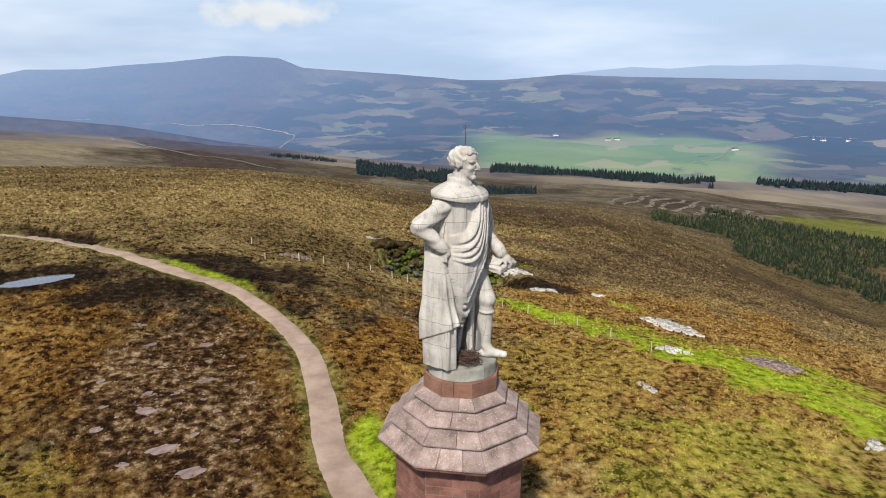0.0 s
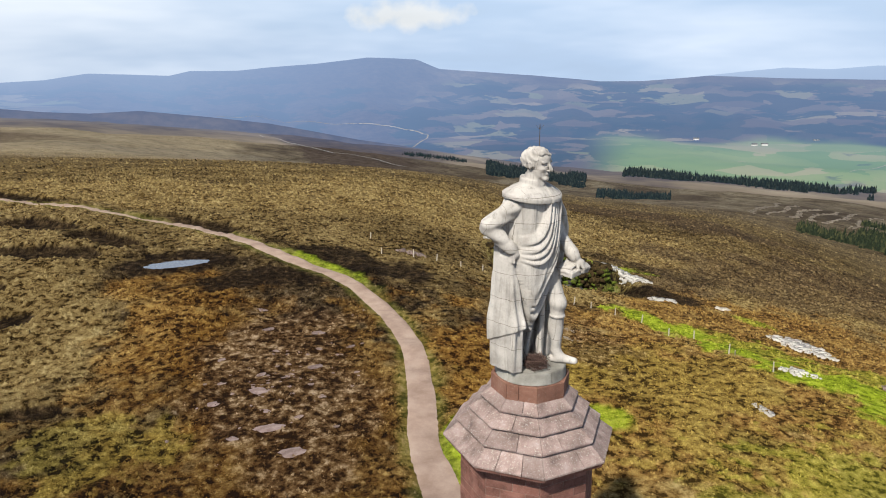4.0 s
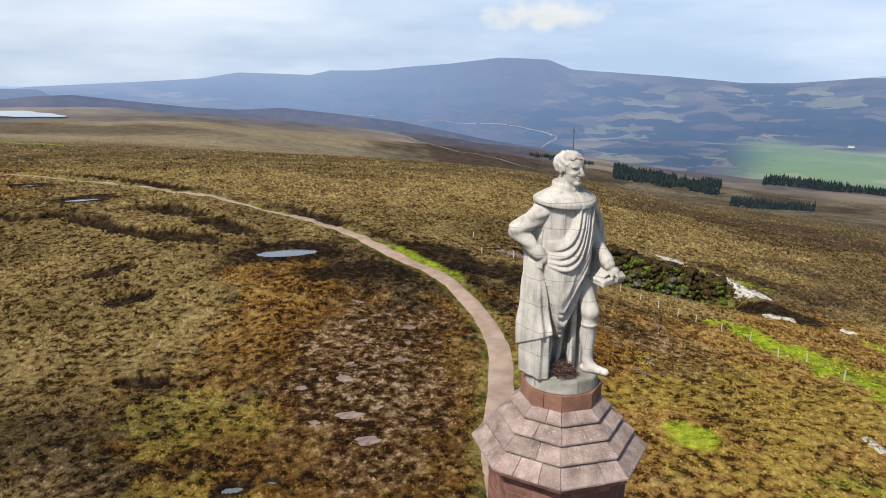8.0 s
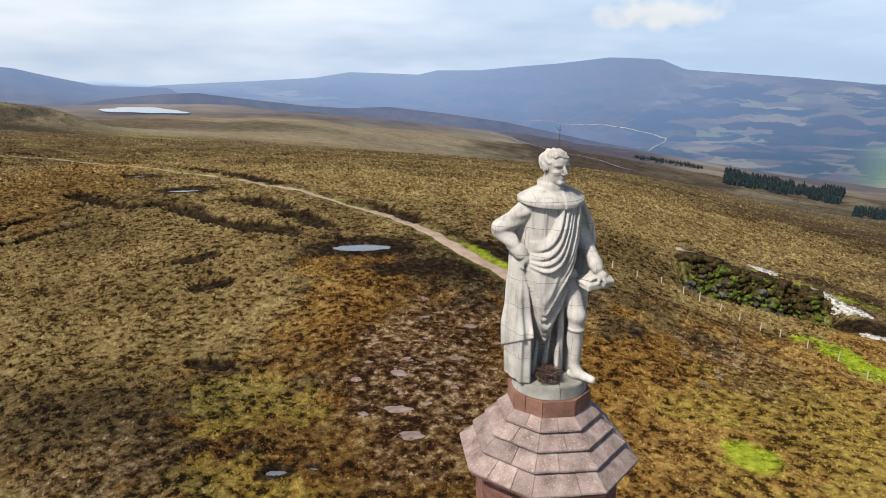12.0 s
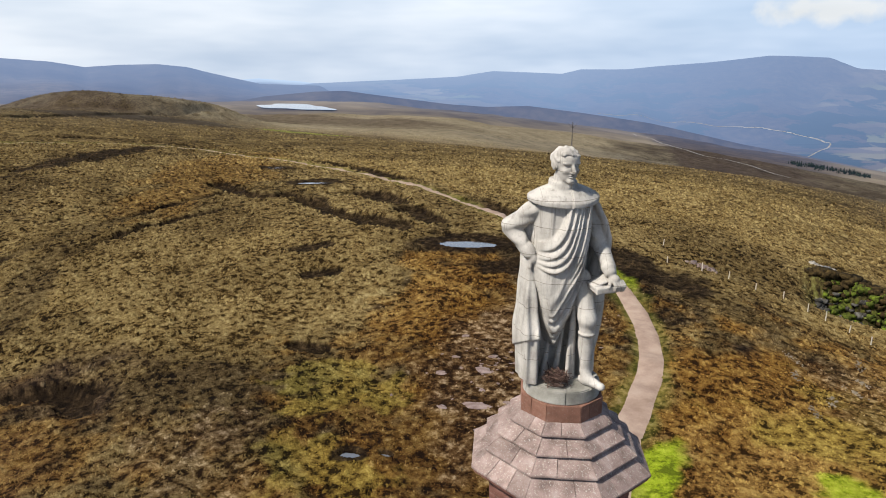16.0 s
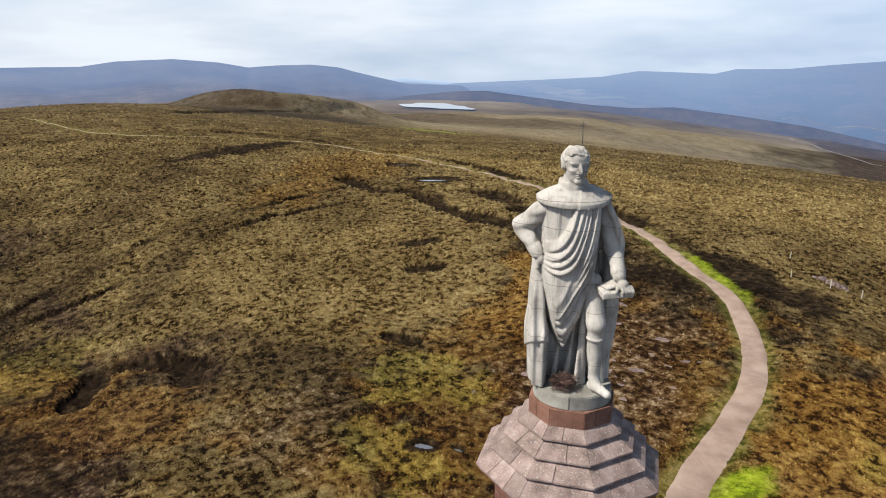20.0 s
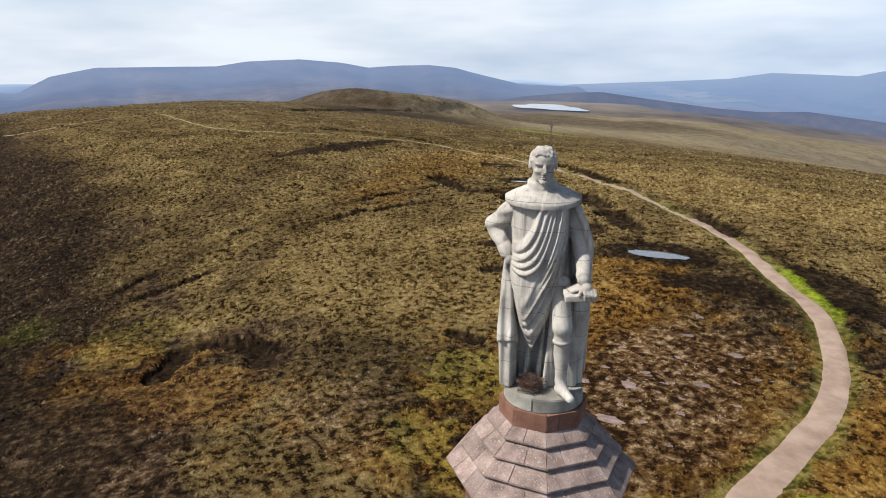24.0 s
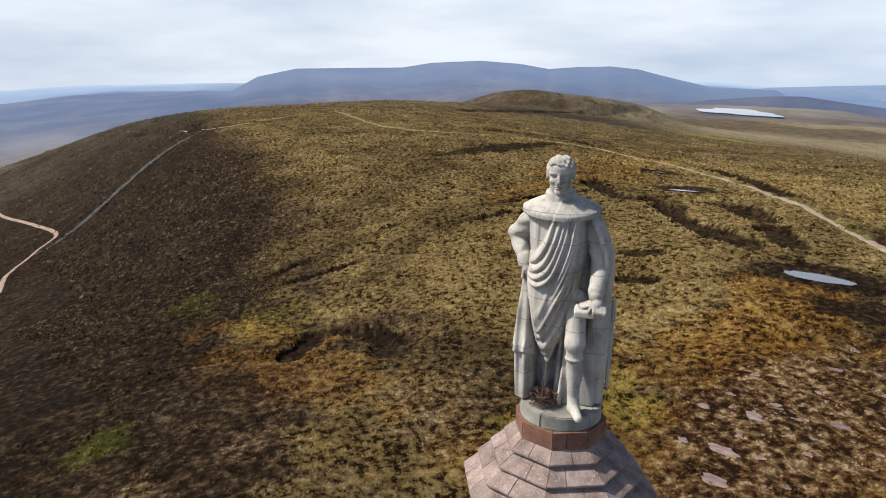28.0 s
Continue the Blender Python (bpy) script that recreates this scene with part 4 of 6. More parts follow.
for k, (ri, zi, ro, zo) in enumerate(TIERS):
    for f in range(8):
        cuts = [0.0, (0.36, 0.62, 0.45, 0.56)[(k + f) % 4] + rnd.uniform(-.05, .05), 1.0]
        if k == 3 and f % 2:
            cuts = [0.0, 0.3, 0.68, 1.0]
        for t0, t1 in zip(cuts, cuts[1:]):
            dz = rnd.uniform(-.012, .012)
            ring_block("slab", f, t0, t1, ro, zo + dz, ri, zi + dz, ("down", 0.09), M_SLAB, roof)
cornice = part("cornice", (lambda b: (hexa(b, [(x, y, 18.14) for x, y in octagon(3.1, PHASE)], [(x, y, 18.58) for x, y in octagon(3.3, PHASE)]), b)[1])(bmesh.new()), M_MORTAR, monument)
for f in range(8):
    for t0, t1 in ((0, .34), (.34, .67), (.67, 1)):
        ring_block("cornice_stone", f, t0, t1, 3.62, 18.40, 3.66, 18.56, ("in", 0.5), M_BLOCK, cornice)
        ring_block("cornice_stone", f, t0, t1, 3.22, 18.16, 3.30, 18.39, ("in", 0.4), M_BLOCK, cornice)
collar = part("collar", (lambda b: (hexa(b, [(x, y, 20.6) for x, y in octagon(1.45, PHASE)], [(x, y, 21.42) for x, y in octagon(1.45, PHASE)]), b)[1])(bmesh.new()), M_MORTAR, monument, "orange sandstone band round the top")
for f in range(8):
    for t0, t1 in (((0, .4), (.4, 1)) if f % 2 else ((0, 1),)):
        ring_block("collar_stone", f, t0, t1, R_COLLAR, Z_COLLAR - .06, R_COLLAR, 21.46, ("in", 0.35), M_COLLAR, collar)


def shaft_courses(zs, make):
    for i, (z0, z1) in enumerate(zs):
        for f in range(8):
            cuts = (0, .5, 1) if i % 2 else (0, .27, .74, 1)
            for t0, t1 in zip(cuts, cuts[1:]):
                make(f, t0, t1, z0, z1)


shaft = part("shaft", (lambda b: (hexa(b, [(x, y, -1.0) for x, y in octagon(R_SHAFT - .06, PHASE)], [(x, y, 18.3) for x, y in octagon(R_SHAFT - .02, PHASE)]), b)[1])(bmesh.new()), M_MORTAR, monument, "red ashlar shaft with pale mortar joints")
COURSE = 0.40
tops = [(18.14 - COURSE * (i + 1), 18.14 - COURSE * i) for i in range(46)]
shaft_courses(tops[:12], lambda f, t0, t1, z0, z1: ring_block("block", f, t0, t1, R_SHAFT + rnd.uniform(-.012, .012), z0 + .012, R_SHAFT + rnd.uniform(-.012, .012), z1 - .012, ("in", .2), M_BLOCK, shaft, 0.014))
lv, lf = [], []


def low_block(f, t0, t1, z0, z1):
    o = octagon(R_SHAFT, PHASE)
    i = octagon(R_SHAFT - .2, PHASE)
    e = .006
    ring = [lerp2(o[f], o[(f + 1) % 8], t0 + e), lerp2(o[f], o[(f + 1) % 8], t1 - e), lerp2(i[f], i[(f + 1) % 8], t1 - e), lerp2(i[f], i[(f + 1) % 8], t0 + e)]
    s = len(lv)
    lv.extend([(x, y, z0 + .012) for x, y in ring] + [(x, y, z1 - .012) for x, y in ring])
    lf.extend([(s + 0, s + 1, s + 5, s + 4), (s + 1, s + 2, s + 6, s + 5), (s + 3, s, s + 4, s + 7), (s + 4, s + 5, s + 6, s + 7)])


shaft_courses(tops[12:], low_block)
tagged(raw("lower_blocks", lv, lf, M_BLOCK, shaft), kind="stuff")
# grey round plinth of the figure, in blocks
plinth = tagged(new("plinth"), "round weathered grey stone plinth under the statue", "plinth")
for k in range(5):
    bm = bmesh.new()
    n, a0, a1 = 9, 72 * k + 21.2, 72 * k + 92.8
    def arc(r, z):
        return [(0.05 + r * math.cos(radians(a0 + (a1 - a0) * i / n)), 0.05 + r * math.sin(radians(a0 + (a1 - a0) * i / n)), z) for i in range(n + 1)]
    lo = arc(1.50, 21.46) + [(0.05, 0.05, 21.46)]
    hi = arc(1.47, 21.97) + [(0.05, 0.05, 22.02)]
    hexa(bm, lo, hi)
    bmesh.ops.bevel(bm, geom=[e for e in bm.edges if all(abs(math.hypot(v.co.x - .05, v.co.y - .05) - 1.48) < .1 for v in e.verts)], offset=0.035, segments=2, affect="EDGES")
    part("plinth_block", bm, M_GREY, plinth)

# ---- the statue: one solid of smooth unions, meshed on a fine lattice ----
# lines of the mantle's folds over the front, from the left shoulder to the right hip, by y and z
DRAPE = (
    ((-.36, 6.95), (-.50, 6.30), (-.76, 5.88), (-1.10, 5.62), (-1.42, 5.56)),
    ((.08, 6.95), (-.10, 6.10), (-.42, 5.40), (-.88, 5.02), (-1.38, 4.98)),
    ((.36, 6.95), (.16, 5.90), (-.18, 4.95), (-.58, 4.56), (-.98, 4.50), (-1.36, 4.72)),
    ((.62, 6.95), (.58, 5.85), (.22, 4.62), (-.20, 3.72), (-.52, 3.05), (-.74, 2.68), (-.90, 3.05), (-1.10, 3.90), (-1.34, 4.66)),
    ((.72, 6.95), (.69, 5.60), (.46, 4.30), (.12, 3.10), (-.25, 2.28), (-.50, 1.90), (-.76, 2.20), (-.98, 2.80), (-1.16, 3.80), (-1.34, 4.58)),
    ((.80, 6.95), (.76, 5.40), (.53, 4.15), (.20, 2.90), (-.12, 2.10), (-.33, 1.48), (-.42, 1.36), (-.68, 1.90), (-.92, 2.55), (-1.14, 3.60), (-1.34, 4.50)),
)
CELL = .028
CLOTH_Y, CLOTH_Z = np.arange(-1.8, 1.4, CELL), np.arange(-.2, 7.4, CELL)


def evenly(points, count):
    p = spline(points, .05)
    s = np.concatenate([[0], np.cumsum(np.hypot(*np.diff(p, axis=0).T))])
    u = np.linspace(0, s[-1], count)
    return np.stack([np.interp(u, s, p[:, 0]), np.interp(u, s, p[:, 1])], 1)


def within(gy, gz, ring):
    inside = np.zeros(gy.shape, bool)
    for p, q in zip(ring, np.roll(ring, -1, axis=0)):
        inside ^= ((p[1] > gz) != (q[1] > gz)) & (gy < (q[0] - p[0]) * (gz - p[1]) / ((q[1] - p[1]) or 1e-9) + p[0])
    return inside


def cloth():
    """How far the cloth stands out over the front, by y and z."""
    gy, gz = np.meshgrid(CLOTH_Y, CLOTH_Z, indexing="ij")
    count, steps = 90, 22
    curves = [evenly(c, count) for c in DRAPE]
    pts, q, w = [], [], []
    for k, (a, b) in enumerate(zip(curves, curves[1:])):
        for i in range(steps):
            t = i / steps
            pts.append(a * (1 - t) + b * t)
            q.append(np.full(count, k + t))
            w.append(np.linspace(0, 1, count))
    pts, q, w = np.concatenate(pts).astype(np.float32), np.concatenate(q), np.concatenate(w)
    ring = np.concatenate([curves[0], curves[-1][::-1]])
    inside = within(gy, gz, ring)
    at_ = np.stack([gy[inside], gz[inside]], 1).astype(np.float32)
    Q, W = np.zeros(len(at_)), np.zeros(len(at_))
    for k in range(0, len(at_), 1500):
        a = at_[k:k + 1500]
        d = (a[:, :1] - pts[None, :, 0]) ** 2 + (a[:, 1:] - pts[None, :, 1]) ** 2
        near = np.argpartition(d, 5, axis=1)[:, :5]
        g = 1 / (np.take_along_axis(d, near, 1) + 2e-4)
        Q[k:k + 1500], W[k:k + 1500] = (q[near] * g).sum(1) / g.sum(1), (w[near] * g).sum(1) / g.sum(1)

    def pleat(p):
        """A roll that swells slowly and falls off sharply."""
        p = p % 1.0
        return np.where(p < .66, np.sin(p / .66 * math.pi / 2), np.cos((p - .66) / .34 * math.pi / 2)) ** .8

    # heavy rolls above, a smooth panel with pleats to its left, deep hems below
    upper = .10 + .23 * pleat(Q * 2.0 + .18 * np.sin(W * 5)) * (.55 + .45 * np.sin(np.pi * np.clip(W, .05, .95)))
    u = Q - 2
    pleats = .19 * pleat(u * 4.0) * smooth(.60, .36, W) * smooth(.10, .3, u)
    panel = .10 + .05 * np.sin(np.pi * u) + pleats + .10 * np.exp(-((u - .97) / .06) ** 2) + .05 * np.exp(-((W - .62 - .15 * u) / .03) ** 2)
    second = -.12 + .20 * pleat((Q - 3) * 2.0 + .1)
    third = -.26 + .18 * pleat((Q - 4) * 2.0 + .2) + .10 * np.exp(-((Q - 4.95) / .08) ** 2)
    val = np.select([Q < 2, Q < 3, Q < 4], [upper, panel, second], third)
    out = np.zeros(gy.shape)
    coat = ~inside & (gz > 5.45) & (gy < .2)
    out[coat] = (.07 * np.exp(-((gy - (-.98 + .02 * gz)) / .045) ** 2) - .03 * np.sin(gy * 9 + gz * 2.0) * (gy < -.9))[coat]
    waist = ~inside & (gz > 4.0) & (gy > .3)
    out[waist] = -.42
    rest = ~inside & ~coat & ~waist
    behind = -.95 + .05 * np.sin(gy * 11 + .8 * np.sin(gz * 2)) + .12 * smooth(1.6, .2, gz)
    out[rest] = behind[rest]
    out[inside] = val
    return blur(blur(out, .75, 0, False), .75, 1, False)


CLOTH = cloth()


def smin(a, b, k):
    h = np.clip(0.5 + 0.5 * (b - a) / k, 0, 1)
    return b * (1 - h) + a * h - k * h * (1 - h)


def shapes(X, Y, Z):
    """An oval and a tapered rod in the given lattice."""
    def ell(cx, cy, cz, rx, ry, rz):
        q = np.sqrt(((X - cx) / rx) ** 2 + ((Y - cy) / ry) ** 2 + ((Z - cz) / rz) ** 2)
        return (q - 1) * min(rx, ry, rz)

    def rod_(a, b, ra, rb):
        ax, ay, az = a
        vx, vy, vz = b[0] - ax, b[1] - ay, b[2] - az
        t = np.clip(((X - ax) * vx + (Y - ay) * vy + (Z - az) * vz) / (vx * vx + vy * vy + vz * vz), 0, 1)
        return np.sqrt((X - ax - t * vx) ** 2 + (Y - ay - t * vy) ** 2 + (Z - az - t * vz) ** 2) - (ra + (rb - ra) * t)

    return ell, rod_


def statue_body(X, Y, Z):
    """Signed distance; x to the front, y to the figure's left, z from the soles."""
    ell, rod_ = shapes(X, Y, Z)

    def slab(zs, cx, cy, rx, ry, p=2.0):
        """An upright body whose rounded section changes with height."""
        x0, y0, a, b = (np.interp(Z, zs, q) for q in (cx, cy, rx, ry))
        q = (np.abs((X - x0) / a) ** p + np.abs((Y - y0) / b) ** p) ** (1 / p)
        return np.maximum((q - 1) * np.minimum(a, b), np.maximum(Z - zs[-1], zs[0] - Z))

    # draped front
    iy, iz = np.clip((Y + 1.8) / CELL, 0, len(CLOTH_Y) - 1.01), np.clip((Z + .2) / CELL, 0, len(CLOTH_Z) - 1.01)
    jy, jz = iy.astype(int), iz.astype(int)
    fy, fz = iy - jy, iz - jz
    lift = (CLOTH[jy, jz] * (1 - fz) + CLOTH[jy, jz + 1] * fz) * (1 - fy) + (CLOTH[jy + 1, jz] * (1 - fz) + CLOTH[jy + 1, jz + 1] * fz) * fy
    front = np.interp(Z, (0, .8, 1.4, 2, 3, 4, 5, 6, 6.8, 7.3), (.30, .36, .42, .54, .70, .80, .84, .80, .78, .66))
    half = np.interp(Z, (0, 3, 4.5, 5.3, 6.2, 6.9, 7.3), (1.20, 1.22, 1.16, 1.06, 1.14, 1.18, .8))
    oval = np.clip(1 - np.abs((Y + .14) / half) ** 2.4, 0, 1) ** (1 / 2.4)
    surface = -.25 + (front + .25) * oval + lift
    body = np.maximum((X - surface) * .62, np.maximum(-.6 - X, np.maximum(np.abs(Y + .14) - half, np.maximum(Z - 7.3, -Z))))
    # pleats standing in the hollow, and the cloth beside the leg
    for a, b, r in (((.20, .34, .0), (.40, .30, 3.2), .20), ((.46, .10, .0), (.30, .26, 2.4), .10), ((-.16, -.12, .0), (.16, .06, 2.6), .13), ((-.22, -.60, .0), (-.05, -.45, 1.9), .14)):
        body = smin(body, rod_(a, b, r, r * .4), .06)
    # cloth hanging from the right hand, with a turned hem
    pr = slab((0.0, .9, 1.8, 3.0, 4.0, 4.75, 4.95), (-.24, -.24, -.24, -.30, -.38, -.30, -.12), (-1.22, -1.24, -1.27, -1.30, -1.32, -1.33, -1.3), (.66, .66, .66, .58, .46, .34, .18), (.28, .30, .31, .27, .21, .16, .1), 3.4)
    outer = np.clip((-1.1 - Y) / .2, 0, 1)
    pr = pr - .055 * np.abs(np.sin((X + .03 * Z) * 5.2)) * outer * np.clip((4.8 - Z) / 1, 0, 1) - .04 * np.sin(Y * 15 + .6) * np.clip((X - .1) / .2, 0, 1)
    hem = Z - 1.15 - (X + .9) * .48
    pr = pr - .075 * np.clip(hem / .03, 0, 1) * np.clip((2.9 - Z) / .8, 0, 1)
    body = smin(body, pr, .04)
    # cloak down the back and over the left side
    back = slab((0.0, 1.5, 3.2, 5.0, 6.4, 7.1), (-.72, -.74, -.74, -.70, -.60, -.45), (.10, .10, .10, .05, -.05, -.1), (.26, .28, .28, .28, .30, .28), (1.36, 1.42, 1.46, 1.40, 1.26, 1.0), 3.0)
    back = back - .05 * np.sin(Y * 8 + .4 * np.sin(Z)) * np.clip((6.4 - Z) / 1, 0, 1)
    left = slab((0, 1, 2, 3, 4, 5, 5.6, 6.3, 6.9, 7.1), (-.35, -.33, -.24, -.12, -.12, -.15, -.10, -.02, -.05, -.05), (1.20, 1.20, 1.25, 1.30, 1.36, 1.50, 1.50, 1.30, 1.0, .85), (.40, .40, .46, .52, .50, .54, .60, .62, .54, .4), (.34, .34, .37, .35, .27, .15, .13, .14, .18, .2), 3.0)
    left = left - .05 * np.abs(np.sin(X * 6.0 + Z * .35)) * np.clip((6.6 - Z) / 1, 0, 1)
    left = np.minimum(left, slab((0.0, .55, 1.5, 2.7), (-.05, -.02, .0, .02), (1.02, 1.02, 1.02, 1.0), (.34, .34, .33, .2), (.30, .28, .26, .2), 5.0))
    body = smin(smin(body, back, .05), left, .04)
    # cape about the shoulders, overlapping at the throat
    px, py = X - .0, Y + .16
    round_ = np.sqrt((px / np.where(px > 0, .98, 1.05)) ** 2 + (py / 1.30) ** 2)
    top = 7.62 - .42 * round_ ** 1.8 - .20 * np.clip(px, 0, 2)
    overlap = .09 * smooth(-.03, .03, py - .02 + .30 * (px - .7)) * smooth(.2, .6, px) * smooth(1.0, .4, py)
    cape = np.maximum((round_ - 1 - .6 * overlap) * .95, np.abs(Z - top - overlap * .6) * .9 - .045) - .04
    body = smin(body, cape, .015)
    body = smin(body, slab((6.9, 7.3, 7.62), (-.05, -.05, .0), (-.14, -.16, -.2), (.80, .62, .46), (1.05, .75, .50)), .05)
    # raised coat collar, open in front
    ring = np.sqrt((X - .02) ** 2 * 1.05 + (Y + .22) ** 2) - .45 + .10 * (Z - 7.6)
    opening = np.abs(Y + .22) - .04 - .55 * np.clip(Z - 7.28, 0, 1)
    stand = np.maximum(np.abs(ring) - .065, np.abs(Z - 7.54 + .16 * X) - .24)
    stand = np.maximum(stand, np.where(X > 0, -opening, -1.0))
    body = smin(body, stand - .02, .03)
    body = smin(body, smin(rod_((.10, -.22, 7.2), (.12, -.22, 7.9), .44, .38), rod_((.38, -.36, 7.50), (.46, -.12, 7.62), .10, .10), .05), .03)
    # right arm bent, its hand on the hip
    arm = smin(rod_((-.12, -1.22, 6.72), (-.80, -1.88, 5.98), .37, .34), rod_((-.80, -1.88, 5.98), (-.02, -1.40, 5.10), .34, .24), .06)
    arm = arm - .022 * np.sin((Z * 1.3 - Y * .8 + X * .6) * 9)
    cuff = rod_((-.14, -1.46, 5.25), (-.06, -1.42, 5.15), .27, .27)
    palm = smin(ell(.06, -1.32, 4.92, .24, .16, .22), rod_((.14, -1.26, 4.88), (.18, -1.16, 4.62), .11, .08), .06)
    for k in range(3):
        palm = smin(palm, rod_((-.10 + .11 * k, -1.42, 4.85), (-.06 + .11 * k, -1.44, 4.60), .07, .06), .02)
    body = smin(body, smin(smin(arm, cuff, .02), palm, .04), .03)
    # left arm forward with a folded paper
    arm = smin(rod_((0, .95, 6.65), (.20, 1.30, 5.38), .33, .33), rod_((.20, 1.30, 5.38), (1.05, 1.28, 4.60), .33, .235), .08)
    arm = arm - .018 * np.sin((Z + X * .5) * 12)
    cuff = smin(rod_((.90, 1.30, 4.76), (1.02, 1.28, 4.64), .26, .275), rod_((1.08, 1.28, 4.56), (1.14, 1.29, 4.50), .235, .235), .01)
    palm = ell(1.32, 1.38, 4.28, .24, .20, .16)
    for k in range(4):
        knuckle = (1.46, 1.28 + .115 * k, 4.25 - .02 * k)
        palm = smin(palm, smin(rod_(knuckle, (1.60, 1.32 + .115 * k, 4.06), .078, .07), rod_((1.60, 1.32 + .115 * k, 4.06), (1.54, 1.34 + .10 * k, 3.88), .068, .055), .015), .02)
    palm = smin(palm, rod_((1.36, 1.22, 4.22), (1.46, 1.12, 4.02), .08, .07), .03)

    def plate(cx, cy, cz, hx, hy, hz, ty, tx):
        """A flat box tipped towards y and x."""
        z = Z - cz - ty * (Y - cy) - tx * (X - cx)
        return np.maximum(np.maximum(np.abs(X - cx) - hx, np.abs(Y - cy) - hy), np.abs(z) - hz)

    paper = np.minimum(plate(1.12, 1.08, 3.93, .34, .42, .10, .05, -.12), plate(1.02, .98, 4.14, .26, .36, .03, .38, -.10)) - .02
    body = smin(body, smin(smin(arm, cuff, .02), palm, .03), .03)
    body = np.minimum(body, paper)
    # left leg in breeches and boot, foot forward
    leg = smin(rod_((.34, .56, 4.1), (.86, .64, 2.62), .36, .34), rod_((.86, .64, 2.62), (.84, .68, .55), .31, .205), .14)
    leg = smin(leg, ell(.74, .68, 1.60, .31, .28, .62), .12)
    leg = smin(leg, ell(.94, .64, 2.58, .22, .24, .30), .14)
    leg = smin(leg, np.maximum(rod_((.86, .65, 1.9), (.85, .65, 2.2), .325, .325), np.abs(Z - 2.06) - .05), .02)
    leg = leg - .012 * np.sin(Z * 11 + X * 4) * np.exp(-((Z - 2.3) / .5) ** 2)
    foot = smin(smin(rod_((.84, .68, .5), (.98, .72, .24), .22, .22), rod_((.98, .73, .20), (1.55, .99, .12), .20, .15), .10), rod_((.72, .64, .14), (.9, .68, .14), .18, .19), .06)
    body = smin(body, smin(leg, foot, .06), .02)
    return np.maximum(body, -Z)


def statue_head(X, Y, Z):
    """The head, facing the front."""
    t = radians(4)
    HX, HY, HZ = (X - .20) * math.cos(t) + (Y + .22) * math.sin(t), -(X - .20) * math.sin(t) + (Y + .22) * math.cos(t), Z - 8.40
    he, hc = shapes(HX, HY, HZ)
    side = np.abs(HY)
    skull = smin(he(-.04, 0, .12, .57, .46, .46), he(.16, 0, -.24, .36, .355, .46), .10)
    head = smin(skull, he(.42, 0, -.58, .12, .15, .115), .08)
    head = smin(head, he(.30, 0, .16, .24, .34, .22), .08)
    sides, rods_ = shapes(HX, side, HZ)
    head = smin(head, sides(.36, .21, -.22, .13, .12, .10), .08)
    head = np.maximum(head, -sides(.46, .40, -.40, .16, .10, .16) - .02)
    # brows, deep sockets, lids
    head = smin(head, rods_((.50, .06, .055), (.44, .30, .05), .055, .05), .04)
    head = np.maximum(head, -smin(sides(.58, .165, -.055, .16, .115, .075), sides(.53, .25, -.05, .12, .09, .06), .03))
    head = smin(head, sides(.385, .175, -.07, .085, .10, .055), .010)
    head = smin(head, rods_((.47, .10, -.018), (.435, .26, -.025), .018, .018), .006)
    head = smin(head, rods_((.465, .10, -.115), (.43, .25, -.105), .016, .016), .012)
    # nose, mouth and the lines beside them
    head = smin(head, hc((.50, 0, .06), (.655, 0, -.24), .050, .072), .035)
    head = smin(head, rods_((.58, .045, -.265), (.555, .085, -.265), .05, .04), .02)
    head = np.maximum(head, -rods_((.57, .10, -.27), (.51, .16, -.37), .010, .008))
    head = np.maximum(head, -he(.56, 0, -.405, .06, .15, .016))
    head = smin(head, smin(he(.495, 0, -.375, .06, .13, .024), he(.488, 0, -.442, .06, .12, .030), .01), .012)
    head = np.maximum(head, -he(.585, 0, -.51, .07, .09, .022))
    # ears
    ear = np.maximum(sides(-.02, .455, -.06, .11, .06, .165), -sides(.0, .53, -.05, .06, .05, .10))
    head = smin(head, ear, .02)
    # hair in short waves, swept over the forehead and the temples
    wave = np.sin(HX * 13 + 2.2 * np.sin(HZ * 6 + HY * 4) + 1.0) * np.sin(HY * 11 + 1.8 * np.sin(HX * 7 + HZ * 3))
    wave = wave + .45 * np.sin(HZ * 24 + HX * 12 + 2.5 * np.sin(HY * 11))
    hair = smin(he(-.07, 0, .14, .575, .49, .47), he(.14, 0, .36, .36, .36, .20), .06) - .030 * wave
    line_ = np.interp(HX, (-.6, -.2, .05, .16, .30, .42, .6), (-.42, -.36, -.10, -.05, .20, .27, .34)) + .035 * np.sin(HY * 17 + 1)
    hair = np.maximum(hair, (line_ - HZ) * .55)
    locks = smin(rods_((.32, .26, .30), (.22, .41, .12), .06, .04), rods_((.06, .43, .18), (.12, .42, -.12), .06, .035), .03)
    hair = smin(hair, smin(locks, hc((.42, -.16, .40), (.47, .08, .33), .07, .05), .03), .02)
    head = smin(head, hair, .008)
    return smin(head, hc((-.10, .0, -.95), (-.02, 0, -.35), .38, .35), .04)


